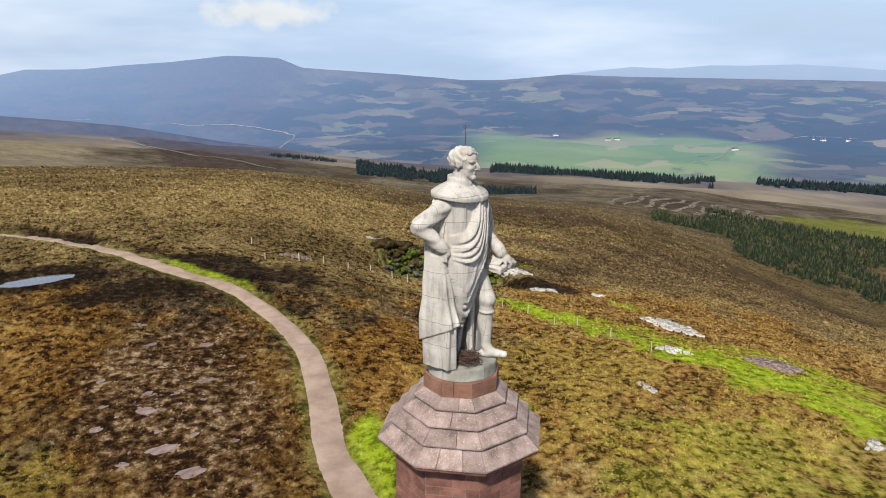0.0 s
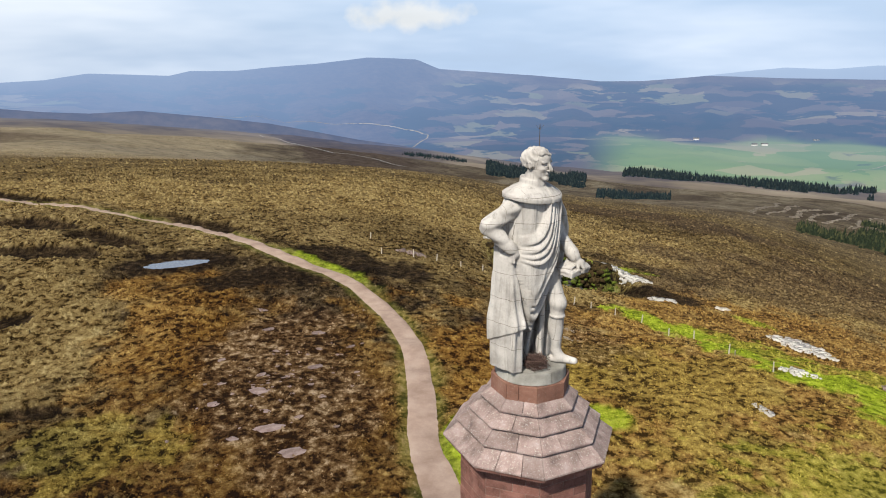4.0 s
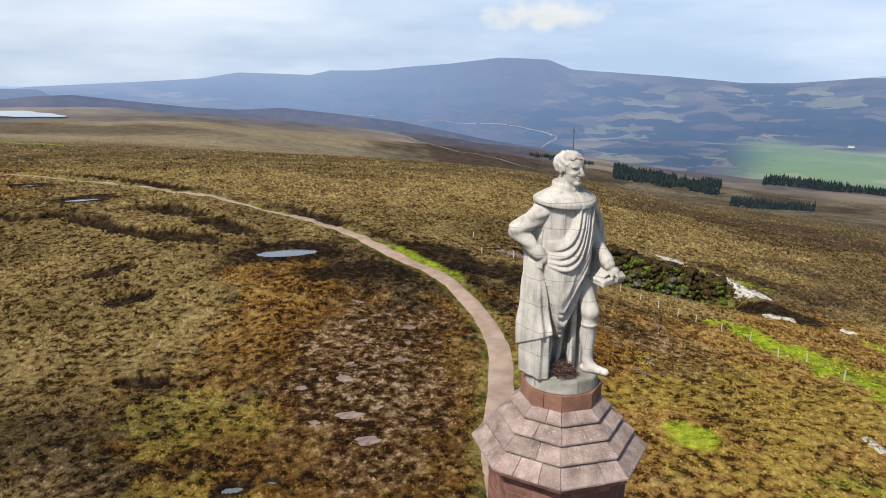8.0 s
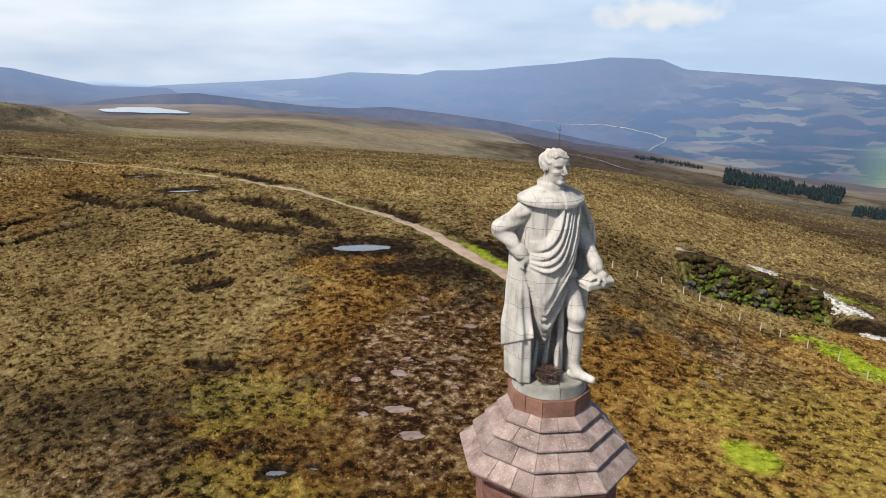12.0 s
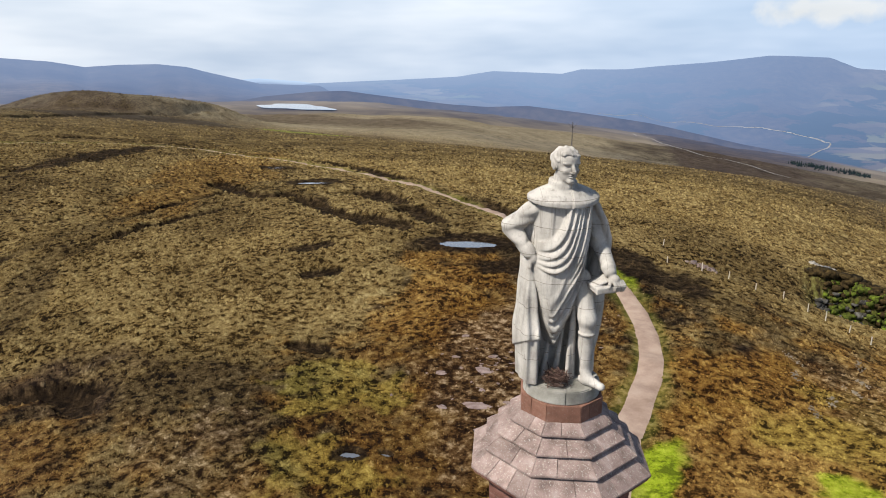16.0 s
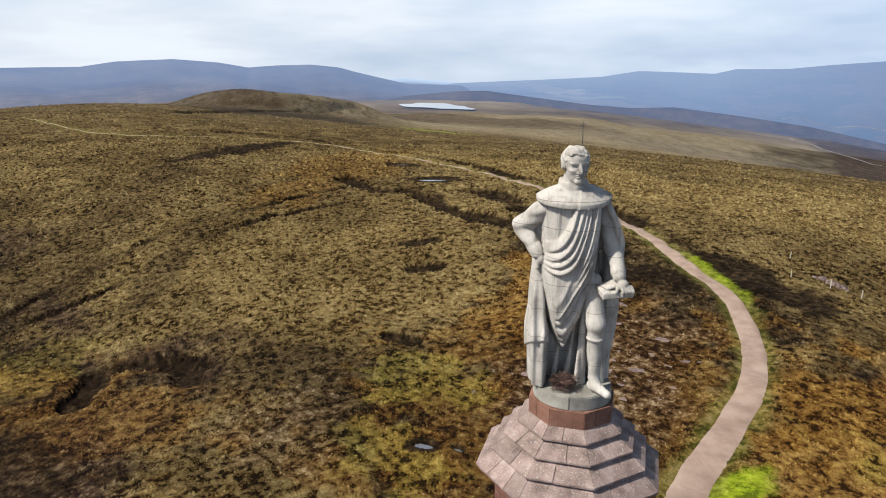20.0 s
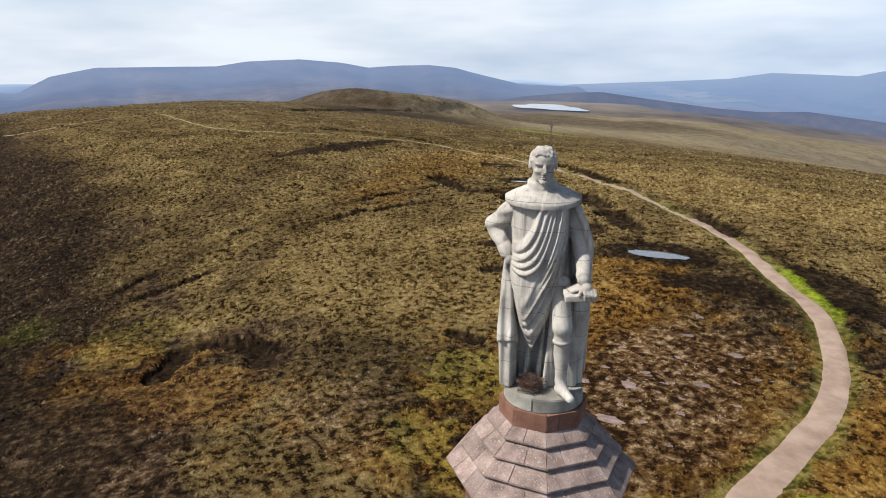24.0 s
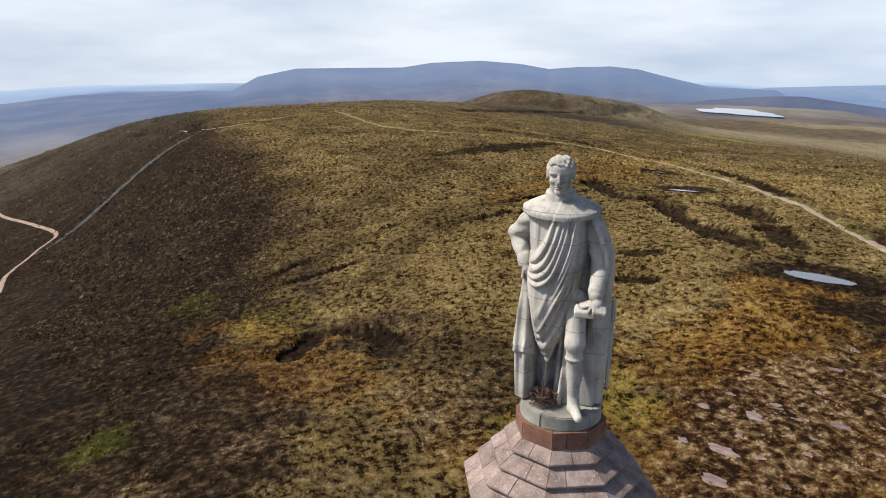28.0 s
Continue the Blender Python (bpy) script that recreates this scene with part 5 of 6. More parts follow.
def surface_net(field, lo, step):
    """Quads round the zero of a field on a lattice."""
    s = field < 0
    nx, ny, nz = field.shape
    corners = [(i, j, k) for i in (0, 1) for j in (0, 1) for k in (0, 1)]
    cells = sum(s[i:nx - 1 + i, j:ny - 1 + j, k:nz - 1 + k].astype(np.int8) for i, j, k in corners)
    act = np.argwhere((cells > 0) & (cells < 8))
    index = np.full((nx - 1, ny - 1, nz - 1), -1, np.int64)
    index[tuple(act.T)] = np.arange(len(act))
    acc, cnt = np.zeros((len(act), 3)), np.zeros(len(act))
    for a in range(8):
        for b in range(a + 1, 8):
            ca, cb = np.array(corners[a]), np.array(corners[b])
            if np.abs(ca - cb).sum() != 1:
                continue
            fa, fb = field[tuple((act + ca).T)], field[tuple((act + cb).T)]
            hit = (fa < 0) != (fb < 0)
            t = np.where(hit, fa / np.where(hit, fa - fb, 1), 0)
            acc += np.where(hit[:, None], ca + (cb - ca) * t[:, None], 0)
            cnt += hit
    verts = (act + acc / cnt[:, None]) * step + np.array(lo)
    quads = []
    for ax in range(3):
        u, v = [(1, 2), (2, 0), (0, 1)][ax]
        a = [slice(1, -1)] * 3
        b = [slice(1, -1)] * 3
        a[ax], b[ax] = slice(0, -1), slice(1, None)
        s0, s1 = s[tuple(a)], s[tuple(b)]
        for flip in (False, True):
            e = np.argwhere((s0 & ~s1) if not flip else (~s0 & s1)) + 1
            e[:, ax] -= 1
            du, dv = np.zeros(3, int), np.zeros(3, int)
            du[u], dv[v] = 1, 1
            q = [index[tuple((e - p).T)] for p in (du + dv, dv, np.zeros(3, int), du)]
            quads.append(np.stack(q if not flip else q[::-1], 1))
    quads = np.concatenate(quads)
    return verts, quads[(quads >= 0).all(1)]


def sculpt(solid, lo, hi, step):
    axes = [np.arange(a, b, step) for a, b in zip(lo, hi)]
    field = np.empty([len(a) for a in axes], np.float32)
    for k in range(0, len(axes[2]), 16):
        field[:, :, k:k + 16] = solid(*np.meshgrid(axes[0], axes[1], axes[2][k:k + 16], indexing="ij"))
    return surface_net(field, lo, step)


sv, sq = sculpt(statue_body, (-1.5, -2.45, -.12), (2.0, 1.95, 8.05), .034)
hv, hq = sculpt(statue_head, (-.75, -1.0, 7.55), (1.1, .6, 9.2), .0185)
sv, sq = np.concatenate([sv, hv]), np.concatenate([sq, hq + len(sv)])
TURN = radians(-33)
sv = np.stack([sv[:, 0] * math.cos(TURN) - sv[:, 1] * math.sin(TURN), sv[:, 0] * math.sin(TURN) + sv[:, 1] * math.cos(TURN), sv[:, 2]], 1)

M_STATUE, n, l, b = mat("weathered_statue_stone", (0.5, 0.5, 0.47), 0.9, 0.25)
c = coords(n)
big, fine = noise_node(n, l, c, 0.9, 6, 0.6), noise_node(n, l, c, 12, 6, 0.7)
streak = noise_node(n, l, scaled(n, l, c, (5, 5, 0.5)), 1.0, 6, 0.65)
col = ramp(n, l, big, (0.3, (0.27, 0.25, 0.225)), (0.50, (0.45, 0.425, 0.39)), (0.8, (0.60, 0.57, 0.53)))
col = mix(n, l, maths(n, l, "MULTIPLY", maths(n, l, "SUBTRACT", streak, 0.52, True), 3.2, True), col, (0.17, 0.16, 0.145))
col = mix(n, l, maths(n, l, "MULTIPLY", maths(n, l, "SUBTRACT", fine, 0.52, True), 1.6, True), col, (0.16, 0.15, 0.13))
# joints between the courses of blocks
sep = n.new("ShaderNodeSeparateXYZ")
l.new(c, sep.inputs[0])
zc = maths(n, l, "FRACT", maths(n, l, "DIVIDE", sep.outputs[2], 1.02))
row = maths(n, l, "FLOOR", maths(n, l, "DIVIDE", sep.outputs[2], 1.02))
across = maths(n, l, "FRACT", maths(n, l, "ADD", maths(n, l, "DIVIDE", maths(n, l, "ADD", sep.outputs[0], sep.outputs[1]), 1.5), maths(n, l, "MULTIPLY", row, 0.43)))
joint = maths(n, l, "MAXIMUM", maths(n, l, "LESS_THAN", zc, 0.022), maths(n, l, "LESS_THAN", across, 0.010))
col = mix(n, l, maths(n, l, "MULTIPLY", joint, maths(n, l, "SUBTRACT", maths(n, l, "MULTIPLY", streak, 1.7), 0.18, True)), col, (0.13, 0.11, 0.09))
l.new(col, b.inputs["Base Color"])
bump(n, l, b, fine, 0.35, 0.03)
statue = raw("statue", sv, sq, M_STATUE, smooth=True)
statue.location = (0.0, -0.05, 22.0)
tagged(statue, "weathered grey stone statue of a cloaked figure on a plinth", "statue")

# ---- tussocks of grass and heather over the near moor ----
def scatter(rng, count, a0, a1, r0, r1):
    """Points spread evenly over a sector; degrees left of north, metres."""
    a = np.radians(rng.uniform(a0, a1, count))
    r = np.sqrt(rng.uniform(r0 * r0, r1 * r1, count))
    return -np.sin(a) * r, np.cos(a) * r


def tussocks():
    rng = np.random.RandomState(11)
    xs, ys, sz = [], [], []
    for count, a0, a1, r0, r1, s in ((46000, -50, 140, 14, 62, .21), (66000, -45, 118, 62, 125, .29), (44000, -40, 112, 125, 230, .46), (26000, -25, 112, 230, 560, .62)):
        x, y = scatter(rng, count, a0, a1, r0, r1)
        xs.append(x), ys.append(y), sz.append(np.full(count, s))
    x, y, s = np.concatenate(xs), np.concatenate(ys), np.concatenate(sz)
    z, m = land(x, y)
    dp = near_line(x, y, PATH_LINE)
    keep = (dp > 1.9) & (rng.rand(len(x)) > 1.05 * m["peat"]) & (rng.rand(len(x)) > 0.85 * m["green"]) & (rng.rand(len(x)) > 0.6 * m["stony"])
    keep &= vnoise(x / 3.0, y / 3.0, 3, 90) + rng.rand(len(x)) * .5 > 0.55
    for px, py, rx, ry, turn, deep in POOLS:
        keep &= np.hypot((x - px) / (rx * 1.3), (y - py) / (rx * 1.1)) > 1
    x, y, z, s = x[keep], y[keep], z[keep], s[keep] * rng.uniform(.55, 1.5, keep.sum())
    n, k = len(x), 6
    ang = np.linspace(0, 2 * math.pi, k, endpoint=False)[None] + rng.rand(n, 1) * 6
    h = s * rng.uniform(.35, 1.0, n)
    lean = rng.normal(0, .25, (n, 2)) * s[:, None]
    rad = s[:, None] * rng.uniform(.5, 1.5, (n, k)) * np.where(np.arange(k) % 2, .5, 1.15)
    low = np.stack([x[:, None] + np.cos(ang) * rad, y[:, None] + np.sin(ang) * rad, np.repeat((z - .12 - .1 * s)[:, None], k, 1)], -1)
    top = np.stack([x + lean[:, 0], y + lean[:, 1], z + h], -1)[:, None]
    v = np.concatenate([low, top], 1)
    base = (np.arange(n) * (k + 1))[:, None, None]
    i = np.arange(k)
    j = (i + 1) % k
    f = np.stack([i, j, np.full(k, k)], 1)[None]
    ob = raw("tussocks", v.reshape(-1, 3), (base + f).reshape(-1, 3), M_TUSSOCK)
    for name in m:
        mask(ob, name, np.repeat(m[name][keep], k + 1))
    return tagged(ob, "straw and brown tussocks of moor grass and heather", "tussocks", kind="stuff")


tussocks()


# ---- conifer woods on the lower slopes ----
M_CONIFER, n, l, b = mat("conifer_green", (0.03, 0.05, 0.02), 0.95, 0.1)
isl = n.new("ShaderNodeNewGeometry").outputs["Random Per Island"]
l.new(ramp(n, l, isl, (0.0, (0.010, 0.016, 0.010)), (0.6, (0.021, 0.030, 0.016)), (1.0, (0.060, 0.062, 0.027))), b.inputs["Base Color"])


# conifer green again, darker and bluer, with the haze of distance painted in
M_HAZED_WOOD, n, l, b = mat("hazed_conifer", (0.012, 0.02, 0.022), 0.95, 0.05)
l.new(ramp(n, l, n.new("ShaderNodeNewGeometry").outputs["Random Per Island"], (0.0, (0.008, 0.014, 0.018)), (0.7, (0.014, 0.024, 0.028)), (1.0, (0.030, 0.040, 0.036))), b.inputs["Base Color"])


def wood(label, areas, seed, material=M_CONIFER):
    """Spruces with ragged tiers. areas: count, degrees, metres out, height of the trees."""
    rng = np.random.RandomState(seed)
    xs, ys, hs = [], [], []
    for count, a0, a1, r0, r1, tall in areas:
        x, y = scatter(rng, count, a0, a1, r0, r1)
        ok = (vnoise(x / 60, y / 60, 3, seed) > 0.36) & (vnoise(x / 14, y / 14, 3, seed + 3) > 0.38)
        xs.append(x[ok]), ys.append(y[ok]), hs.append(np.full(ok.sum(), tall))
    x, y, h = np.concatenate(xs), np.concatenate(ys), np.concatenate(hs)
    h = h * rng.uniform(.4, 1.3, len(x))
    z = land(x, y)[0]
    n, k = len(x), 6
    vv, ff = [], []
    for tier, (lo, hi, w) in enumerate(((.05, .55, .24), (.30, .80, .17), (.58, 1.0, .10))):
        ang = np.linspace(0, 2 * math.pi, k, endpoint=False)[None] + rng.rand(n, 1) * 6
        rad = (h * w)[:, None] * rng.uniform(.6, 1.25, (n, k))
        ring = np.stack([x[:, None] + np.cos(ang) * rad, y[:, None] + np.sin(ang) * rad, (z + h * lo)[:, None] + (h * .08)[:, None] * rng.uniform(-1, 1, (n, k))], -1)
        tip = np.stack([x, y, z + h * hi], -1)[:, None]
        vv.append(np.concatenate([ring, tip], 1))
        i = np.arange(k)
        ff.append(np.stack([i, (i + 1) % k, np.full(k, k)], 1) + tier * (k + 1))
    v = np.concatenate(vv, 1)
    f = np.concatenate(ff)[None] + (np.arange(n) * 3 * (k + 1))[:, None, None]
    return tagged(raw("conifers", v.reshape(-1, 3), f.reshape(-1, 3), material), label, "wood", kind="stuff")


wood("dark spruce plantation on the valley slope", ((3000, -39, -25, 350, 460, 4.6), (2600, -38, -22, 450, 600, 5.0), (700, -25, -18, 420, 480, 4.6)), 1)
wood("dark belt of conifers along the valley edge", ((3000, -1, 7.4, 790, 1000, 6.5), (1100, -8, -2, 640, 720, 5.5), (2600, -22, -4, 1040, 1150, 9), (260, 9, 14.5, 930, 985, 4.5)), 2, M_HAZED_WOOD)
wood("conifer wood beside the far fields, hazed blue-green", ((3600, -36, -25, 1200, 1650, 13),), 3, M_HAZED_WOOD)

# ---- stones, posts, nest and rod ----
M_PINK = stone("pinkish_boulder", (0.13, 0.088, 0.08), (0.265, 0.20, 0.185), (0.41, 0.345, 0.33), 1.3, 0.3)
M_WHITE = stone("pale_quarry_stone", (0.34, 0.32, 0.29), (0.55, 0.53, 0.49), (0.70, 0.68, 0.64), 0.8, 0.0)
M_DARKROCK = stone("grey_crag_rock", (0.022, 0.020, 0.017), (0.07, 0.066, 0.058), (0.24, 0.235, 0.22), 0.9, 0.3)
M_GREYROCK = stone("grey_gully_stone", (0.06, 0.058, 0.056), (0.15, 0.145, 0.14), (0.28, 0.27, 0.26), 0.9, 0.1)
M_BRASH = stone("bleached_brash", (0.12, 0.10, 0.08), (0.22, 0.19, 0.15), (0.36, 0.32, 0.26), 0.3, 0.0)


def stone_mesh(name, seed, flat):
    bm = bmesh.new()
    bmesh.ops.create_icosphere(bm, subdivisions=2, radius=1.0)
    r = random.Random(seed)
    off = Vector((r.uniform(-50, 50), r.uniform(-50, 50), r.uniform(-50, 50)))
    for v in bm.verts:
        d = 1 + 0.55 * noise.noise(v.co * 1.1 + off) + 0.2 * noise.noise(v.co * 3 + off)
        v.co = Vector((v.co.x * d, v.co.y * d, max(-.4, min(.8, v.co.z * d)) * flat))
    me = bpy.data.meshes.new(name)
    bm.to_mesh(me)
    bm.free()
    return me


BOULDERS = [stone_mesh("boulder", k, .34) for k in range(6)]
SHARDS = [stone_mesh("stone", 20 + k, .6) for k in range(6)]
for shapes, m in ((BOULDERS, M_PINK), (SHARDS, M_WHITE)):
    for me in shapes:
        me.materials.append(m)


def boulder(x, y, rx, ry, turn, shape, z=None):
    ob = new("boulder", BOULDERS[shape % 6])
    ob.matrix_world = Matrix.LocRotScale((x, y, (height(x, y) if z is None else z) - .05), Euler((0, 0, radians(turn))), (rx, ry, min(rx, ry) * .8))
    return tagged(ob, "flat pinkish grey boulder lying in the heather", "boulder", "moor boulders")


for x, y, rx, ry, t in ((-28.2, 47.4, 1.0, .7, 20), (-25.5, 39.2, .8, .55, 40), (-29.2, 32.9, 1.0, .8, 10), (-25.3, 27.1, 1.5, .7, 35), (-21.5, 23.8, 1.4, .8, 25), (-37.8, 51.6, 1.2, .5, 0), (-23.2, 44.5, .6, .4, 60), (-32.6, 29.8, .7, .5, 15), (-27.0, 29.6, .6, .4, 0), (-30.5, 36.2, .6, .45, 70), (-33.8, 33.4, .7, .4, 30), (-22.6, 33.2, .5, .4, 10), (-36.0, 38.0, .6, .4, 50), (-26.4, 43.0, .5, .35, 0), (-31.2, 41.6, .55, .4, 20), (-34.2, 46.2, .8, .45, 35), (-23.4, 29.4, .55, .35, 45), (-28.0, 24.6, .7, .45, 10), (-19.4, 28.6, .5, .3, 0), (-24.6, 35.4, .5, .35, 30), (-20.6, 38.8, .45, .3, 60)):
    boulder(x, y, rx, ry, t, int(abs(x * 7 + y)))
rs = np.random.RandomState(5)
a, q = rs.uniform(0, 6.28, 130), np.abs(rs.normal(0, .5, 130))
bx, by = -28 + 9 * q * np.cos(a) + 4 * q * np.sin(a), 36 + 15 * q * np.sin(a)
ok = near_line(bx, by, PATH_LINE) > 2.2
bx, by = bx[ok], by[ok]
for k, (x, y, z) in enumerate(zip(bx, by, land(bx, by)[0])):
    s = rs.uniform(.10, .30)
    boulder(x, y, s * rs.uniform(1, 1.7), s, rs.uniform(0, 180), k, z)


def scree(label, cx, cy, rx, ry, turn, count, size, seed, material, name="scree"):
    """A spill of broken stone, one heap."""
    r = np.random.RandomState(seed)
    c, s = math.cos(radians(turn)), math.sin(radians(turn))
    a, q = r.uniform(0, 6.28, count), np.sqrt(r.rand(count))
    u, v = rx * q * np.cos(a) * r.uniform(.7, 1.1, count), ry * q * np.sin(a) * r.uniform(.7, 1.1, count)
    x, y = cx + u * c - v * s, cy + u * s + v * c
    w = size * r.uniform(.4, 1.3, count) * (1.15 - .4 * q)
    z = land(x, y)[0] + w * .25
    box = np.array([[i, j, h] for i in (-1, 1) for j in (-1, 1) for h in (-.6, .6)])[None] * r.uniform(.5, 1.1, (count, 8, 3)) * w[:, None, None]
    t = r.uniform(0, 3.14, (count, 1))
    vv = np.stack([box[..., 0] * np.cos(t) - box[..., 1] * np.sin(t) + x[:, None], box[..., 0] * np.sin(t) + box[..., 1] * np.cos(t) + y[:, None], box[..., 2] + r.uniform(-.3, .3, (count, 1)) * box[..., 0] + z[:, None]], -1)
    ff = np.array([(0, 1, 3, 2), (4, 6, 7, 5), (0, 4, 5, 1), (2, 3, 7, 6), (0, 2, 6, 4), (1, 5, 7, 3)])[None] + np.arange(count)[:, None, None] * 8
    return tagged(raw(name, vv.reshape(-1, 3), ff.reshape(-1, 4), material), label, "stones", "quarry screes", kind="stuff")


scree("pale broken stone spilling down the old quarry", 33.5, 70.5, 2.6, 6.0, 28, 240, .38, 1, M_WHITE)
scree("mound of pale broken stone in bright grass", 40.2, 52.0, 3.4, 2.6, -30, 220, .36, 2, M_PINK)
scree("pale stones scattered on the grass", 28.3, 53.0, 2.4, 1.6, 0, 60, .28, 3, M_WHITE)
scree("pale stone spill at the head of the quarry", 11.5, 106.5, 2.2, 6.0, 62, 200, .42, 4, M_WHITE)
scree("pale slab and stones above the quarry", -1.4, 119.4, 1.2, 3.2, 70, 50, .5, 5, M_WHITE)
scree("pale slab and stones above the quarry", -14.0, 109.5, 2.6, .9, 10, 30, .5, 6, M_WHITE)
scree("pale stones on the dark peat", 17.2, 90.0, 2.6, 1.2, 10, 50, .40, 7, M_WHITE)
scree("pale stones on the dark peat", 27.5, 92.0, 1.2, .8, 10, 20, .40, 8, M_WHITE)
scree("pale stones on the open hill", 21.4, 41.2, .7, 1.6, 20, 26, .22, 9, M_WHITE)
scree("pale stones on the open hill", 40.5, 31.5, 1.2, .8, 20, 24, .30, 10, M_WHITE)
for k, (x, y) in enumerate(((0.2, 66.7), (1.4, 61.5), (1.4, 58.0), (0.3, 53.1), (-.2, 48.5), (-5.5, 60.5), (-4.0, 56.0))):
    scree("bare pale grit and stones in the heather", x, y, .6, 1.8, 15 + 20 * (k % 3), 30, .12, 80 + k, M_BRASH)
scree("grey stones spilling down a gully of the dark slope", -250, -64, 38, 1.5, -39, 900, .55, 90, M_GREYROCK)
M_MOSS, n, l, b = mat("crag_moss", (0.1, 0.14, 0.02), 0.95, 0.1)
c = n.new("ShaderNodeNewGeometry").outputs["Position"]
l.new(ramp(n, l, noise_node(n, l, c, 1.4, 6, .7), (.34, (0.020, 0.022, 0.008)), (.5, (0.065, 0.080, 0.014)), (.7, (0.15, 0.21, 0.02))), b.inputs["Base Color"])
M_SCRUB, n, l, b = mat("crag_heather", (0.05, 0.035, 0.02), 0.95, 0.1)
l.new(ramp(n, l, noise_node(n, l, n.new("ShaderNodeNewGeometry").outputs["Position"], 1.8, 6, .7), (.35, (0.012, 0.009, 0.005)), (.55, (0.05, 0.034, 0.014)), (.75, (0.12, 0.085, 0.03))), b.inputs["Base Color"])
CRAG = [(.5 + a * math.cos(radians(16)) - v * math.sin(radians(16)), 97 + a * math.sin(radians(16)) + v * math.cos(radians(16))) for a, v in ((-10, 3.6), (-6.5, 4.4), (-3, 4.0), (1, 4.6), (4.5, 4.2), (8, 3.4))]
for k, (x, y) in enumerate(CRAG):
    scree("grey broken rock face of the old quarry", x, y, 2.6, 1.2, 16, 14, .75, 30 + k, M_DARKROCK, "crag")
    scree("bright moss on the quarry ledges", x + 1.2, y + .9, 2.6, 1.7, 16, 46, .66, 40 + k, M_MOSS, "moss")
    scree("dark heather overhanging the quarry crag", x - .8, y + 2.2, 2.8, 1.6, 16, 64, .8, 50 + k, M_SCRUB, "heather")
scree("pale stones along the crag foot", 7.0, 93.0, 2.6, .8, 10, 26, .4, 14, M_WHITE)
scree("dark heather along the quarry rim", -3.0, 89.0, 9.0, .9, 14, 60, .5, 60, M_SCRUB, "heather")
scree("stones turned up beside the path", -24.5, 81.0, 3.4, 1.2, -20, 40, .35, 15, M_PINK)

# fence posts
M_POST, n, l, b = mat("weathered_post_wood", (0.4, 0.36, 0.3), 0.9, 0.2)
c = coords(n)
l.new(ramp(n, l, noise_node(n, l, scaled(n, l, c, (30, 30, 3)), 2, 5), (0.3, (0.26, 0.23, 0.19)), (0.7, (0.52, 0.48, 0.41))), b.inputs["Base Color"])


def post_at(x, y, tall, lean):
    bm = bmesh.new()
    bmesh.ops.create_cone(bm, cap_ends=True, segments=8, radius1=.085, radius2=.07, depth=tall + .3)
    bmesh.ops.translate(bm, verts=bm.verts, vec=(0, 0, tall / 2 - .15))
    ob = part("fence_post", bm, M_POST)
    ob.matrix_world = pose(x, y, height(x, y), lean, lean * .6, x * 31)
    return tagged(ob, "short weathered grey wooden fence post in the heather", "fence post", "fence posts")


for k, (x, y) in enumerate(((-12.6, 81.0), (-9.0, 80.0), (-6.5, 79.2), (-3.4, 78.6), (-.6, 77.6), (2.3, 76.5), (4.9, 76.0), (8.4, 73.5), (12.0, 70.9), (15.0, 64.6), (18.3, 64.8), (21.3, 57.8), (-16.0, 79.4), (-20.0, 79.6), (-23.6, 78.4), (-28.8, 77.8), (-33.0, 85.6), (25.0, 52.0))):
    post_at(x, y, 1.05 + .25 * ((k * 7) % 3) / 2, (k * 37) % 11 - 5)
fork = post_at(21.9, 57.2, 1.3, 38)

# bird's nest of sticks between cloak and leg
M_TWIG, n, l, b = mat("nest_twig", (0.08, 0.05, 0.04), 0.95, 0.1)
l.new(ramp(n, l, n.new("ShaderNodeNewGeometry").outputs["Random Per Island"], (0, (0.03, 0.02, 0.017)), (.7, (0.10, 0.06, 0.05)), (1, (0.22, 0.15, 0.12))), b.inputs["Base Color"])
nest = tagged(new("nest"), "untidy bird nest of dark twigs at the statue's feet", "nest")
rt = np.random.RandomState(9)
vv, ff = [], []
for k in range(260):
    a, rad = rt.uniform(0, 6.28), rt.uniform(.12, .46)
    p = np.array([rad * math.cos(a), rad * math.sin(a), rt.uniform(.03, .5) * (1.15 - rad)])
    d = np.array([-math.sin(a), math.cos(a), rt.uniform(-.35, .45)]) + rt.normal(0, .5, 3)
    d = d / np.linalg.norm(d) * rt.uniform(.12, .34)
    u = np.cross(d, (0, 0, 1.0))
    u = u / (np.linalg.norm(u) + 1e-6) * .011
    w = np.cross(d, u)
    w = w / np.linalg.norm(w) * .011
    s = len(vv)
    for e in (p - d, p + d):
        e = e.copy()
        e[2] = max(e[2], .02)
        vv.extend([e + u, e + w, e - u, e - w])
    ff.extend([(s + i, s + (i + 1) % 4, s + 4 + (i + 1) % 4, s + 4 + i) for i in range(4)])
tw = raw("twigs", vv, ff, M_TWIG, nest)
tagged(tw, kind="stuff")
lx, ly = .62, -.42
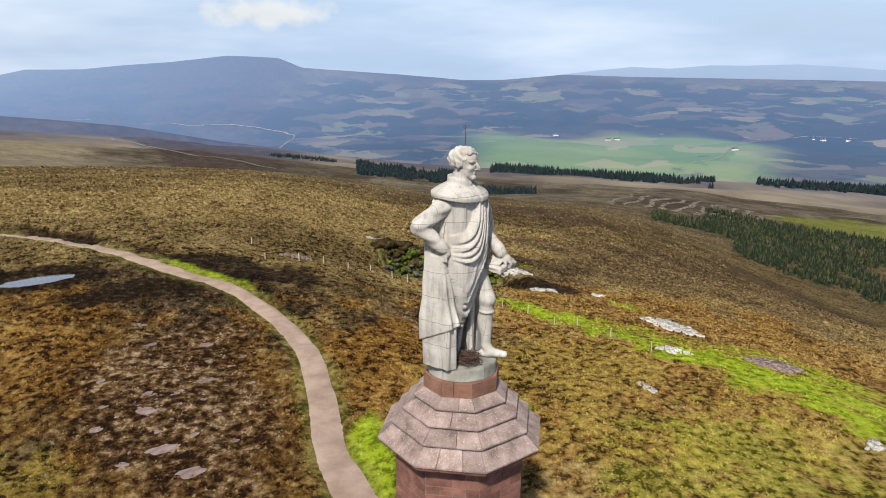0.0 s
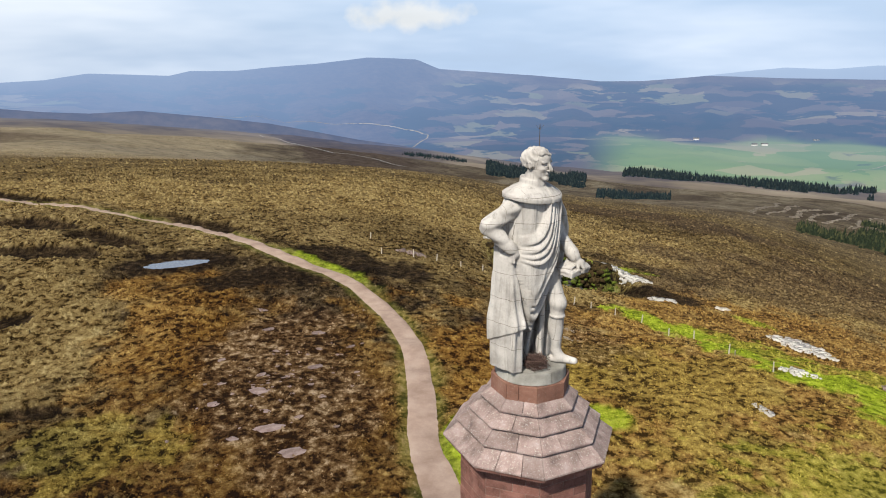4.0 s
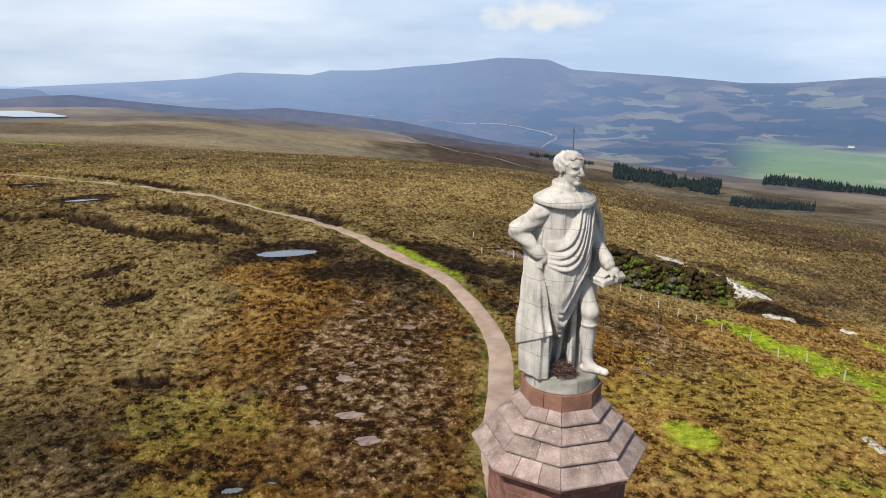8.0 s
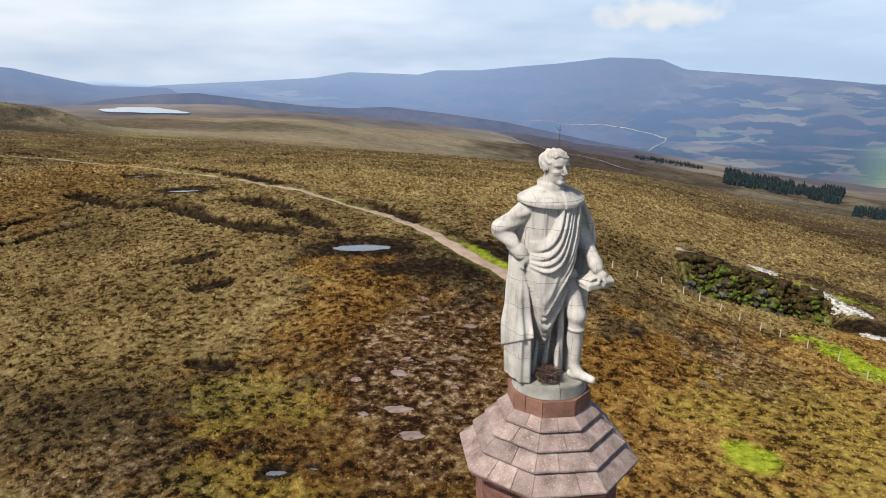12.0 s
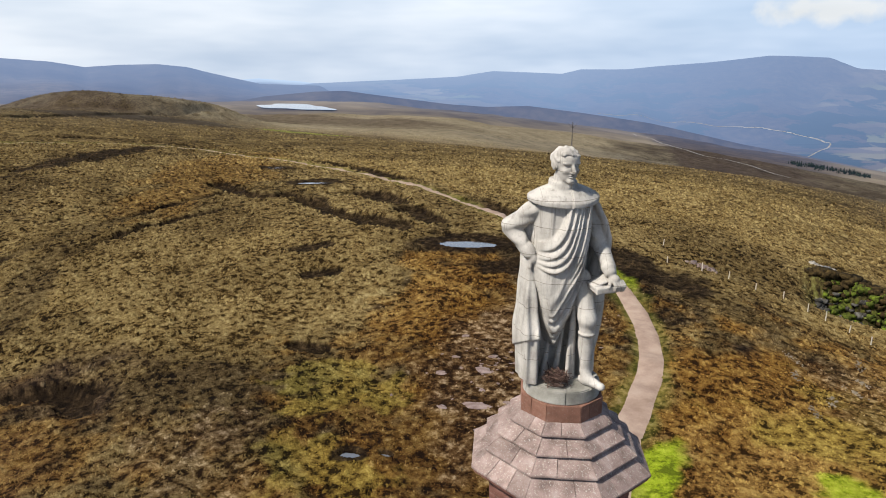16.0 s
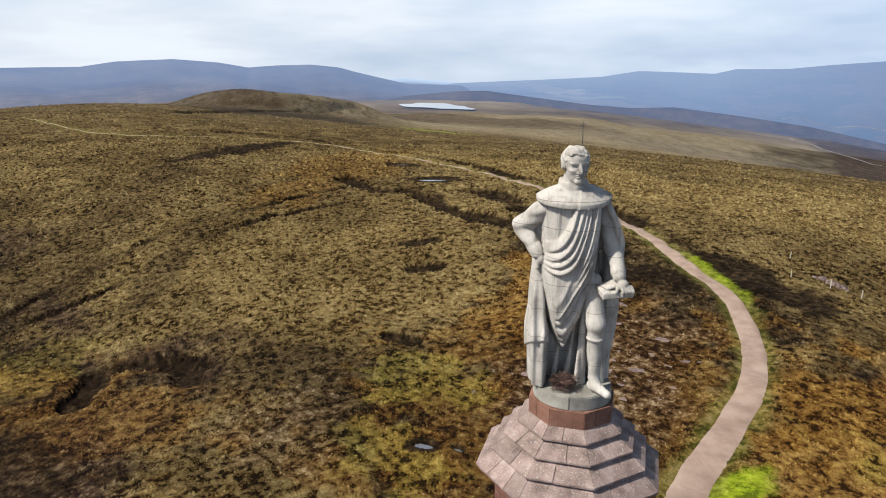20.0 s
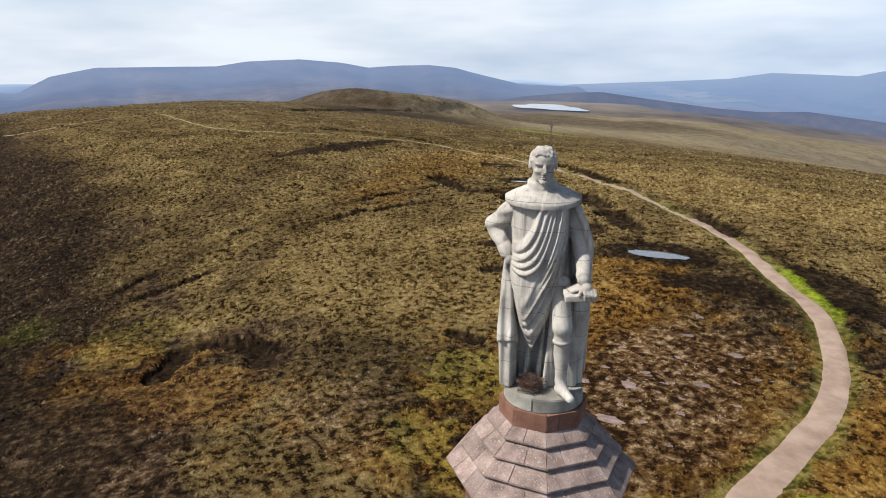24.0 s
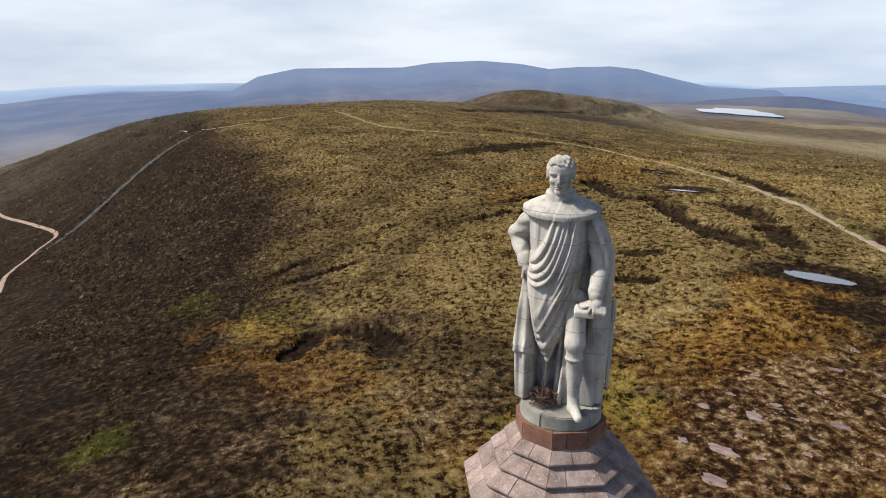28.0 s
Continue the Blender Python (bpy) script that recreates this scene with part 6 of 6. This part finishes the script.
nest.location = (lx * math.cos(TURN) - ly * math.sin(TURN), -0.05 + lx * math.sin(TURN) + ly * math.cos(TURN), 22.03)
bm = bmesh.new()
bmesh.ops.create_icosphere(bm, subdivisions=2, radius=.14)
for v in bm.verts:
    v.co.z = v.co.z * .6 + .07
    v.co.x += .28
    v.co.y -= .06
part("lining", bm, M_GREY, nest, "pale wool lining at the rim")

# lightning rod on the crown
M_ROD, n, l, b = mat("dull_iron", (0.10, 0.09, 0.09), 0.6, 0.4, 0.6)
bm = bmesh.new()
bmesh.ops.create_cone(bm, cap_ends=True, segments=8, radius1=.022, radius2=.008, depth=1.0)
rod = part("lightning_rod", bm, M_ROD)
rod.location = (0.10, -0.10, 31.35)
tagged(rod, "thin iron lightning rod on the statue's head", "rod")
for k in range(4):
    bm = bmesh.new()
    bmesh.ops.create_cone(bm, cap_ends=True, segments=6, radius1=.010, radius2=.005, depth=.24)
    prong = part("prong", bm, M_ROD, rod)
    prong.matrix_local = pose(0, 0, .28, 0, 0, 90 * k + 20) @ pose(.075, 0, .08, 0, 42, 0)

# rows of pale brash on the felled hillside
for k in range(9):
    a0 = -14.5 - 1.35 * k
    r = np.random.RandomState(70 + k)
    q = np.linspace(0, 1, 70)
    rr = 545 + 140 * q + 8 * np.sin(q * 9 + k)
    aa = np.radians(a0 - 1.6 * q + .25 * np.sin(q * 7 + 2 * k))
    x, y = -np.sin(aa) * rr + r.normal(0, 1.2, 70), np.cos(aa) * rr + r.normal(0, 1.2, 70)
    z = land(x, y)[0]
    box = np.array([[i, j, h] for i in (-1, 1) for j in (-1, 1) for h in (-.3, .5)])[None] * r.uniform(.3, 1.3, (70, 8, 3)) + np.stack([x, y, z], 1)[:, None]
    ff = np.array([(0, 1, 3, 2), (4, 6, 7, 5), (0, 4, 5, 1), (2, 3, 7, 6), (0, 2, 6, 4), (1, 5, 7, 3)])[None] + np.arange(70)[:, None, None] * 8
    tagged(raw("brash_row", box.reshape(-1, 3), ff.reshape(-1, 4), M_BRASH), "row of pale bleached brash on felled ground", "brash", "brash rows", kind="stuff")
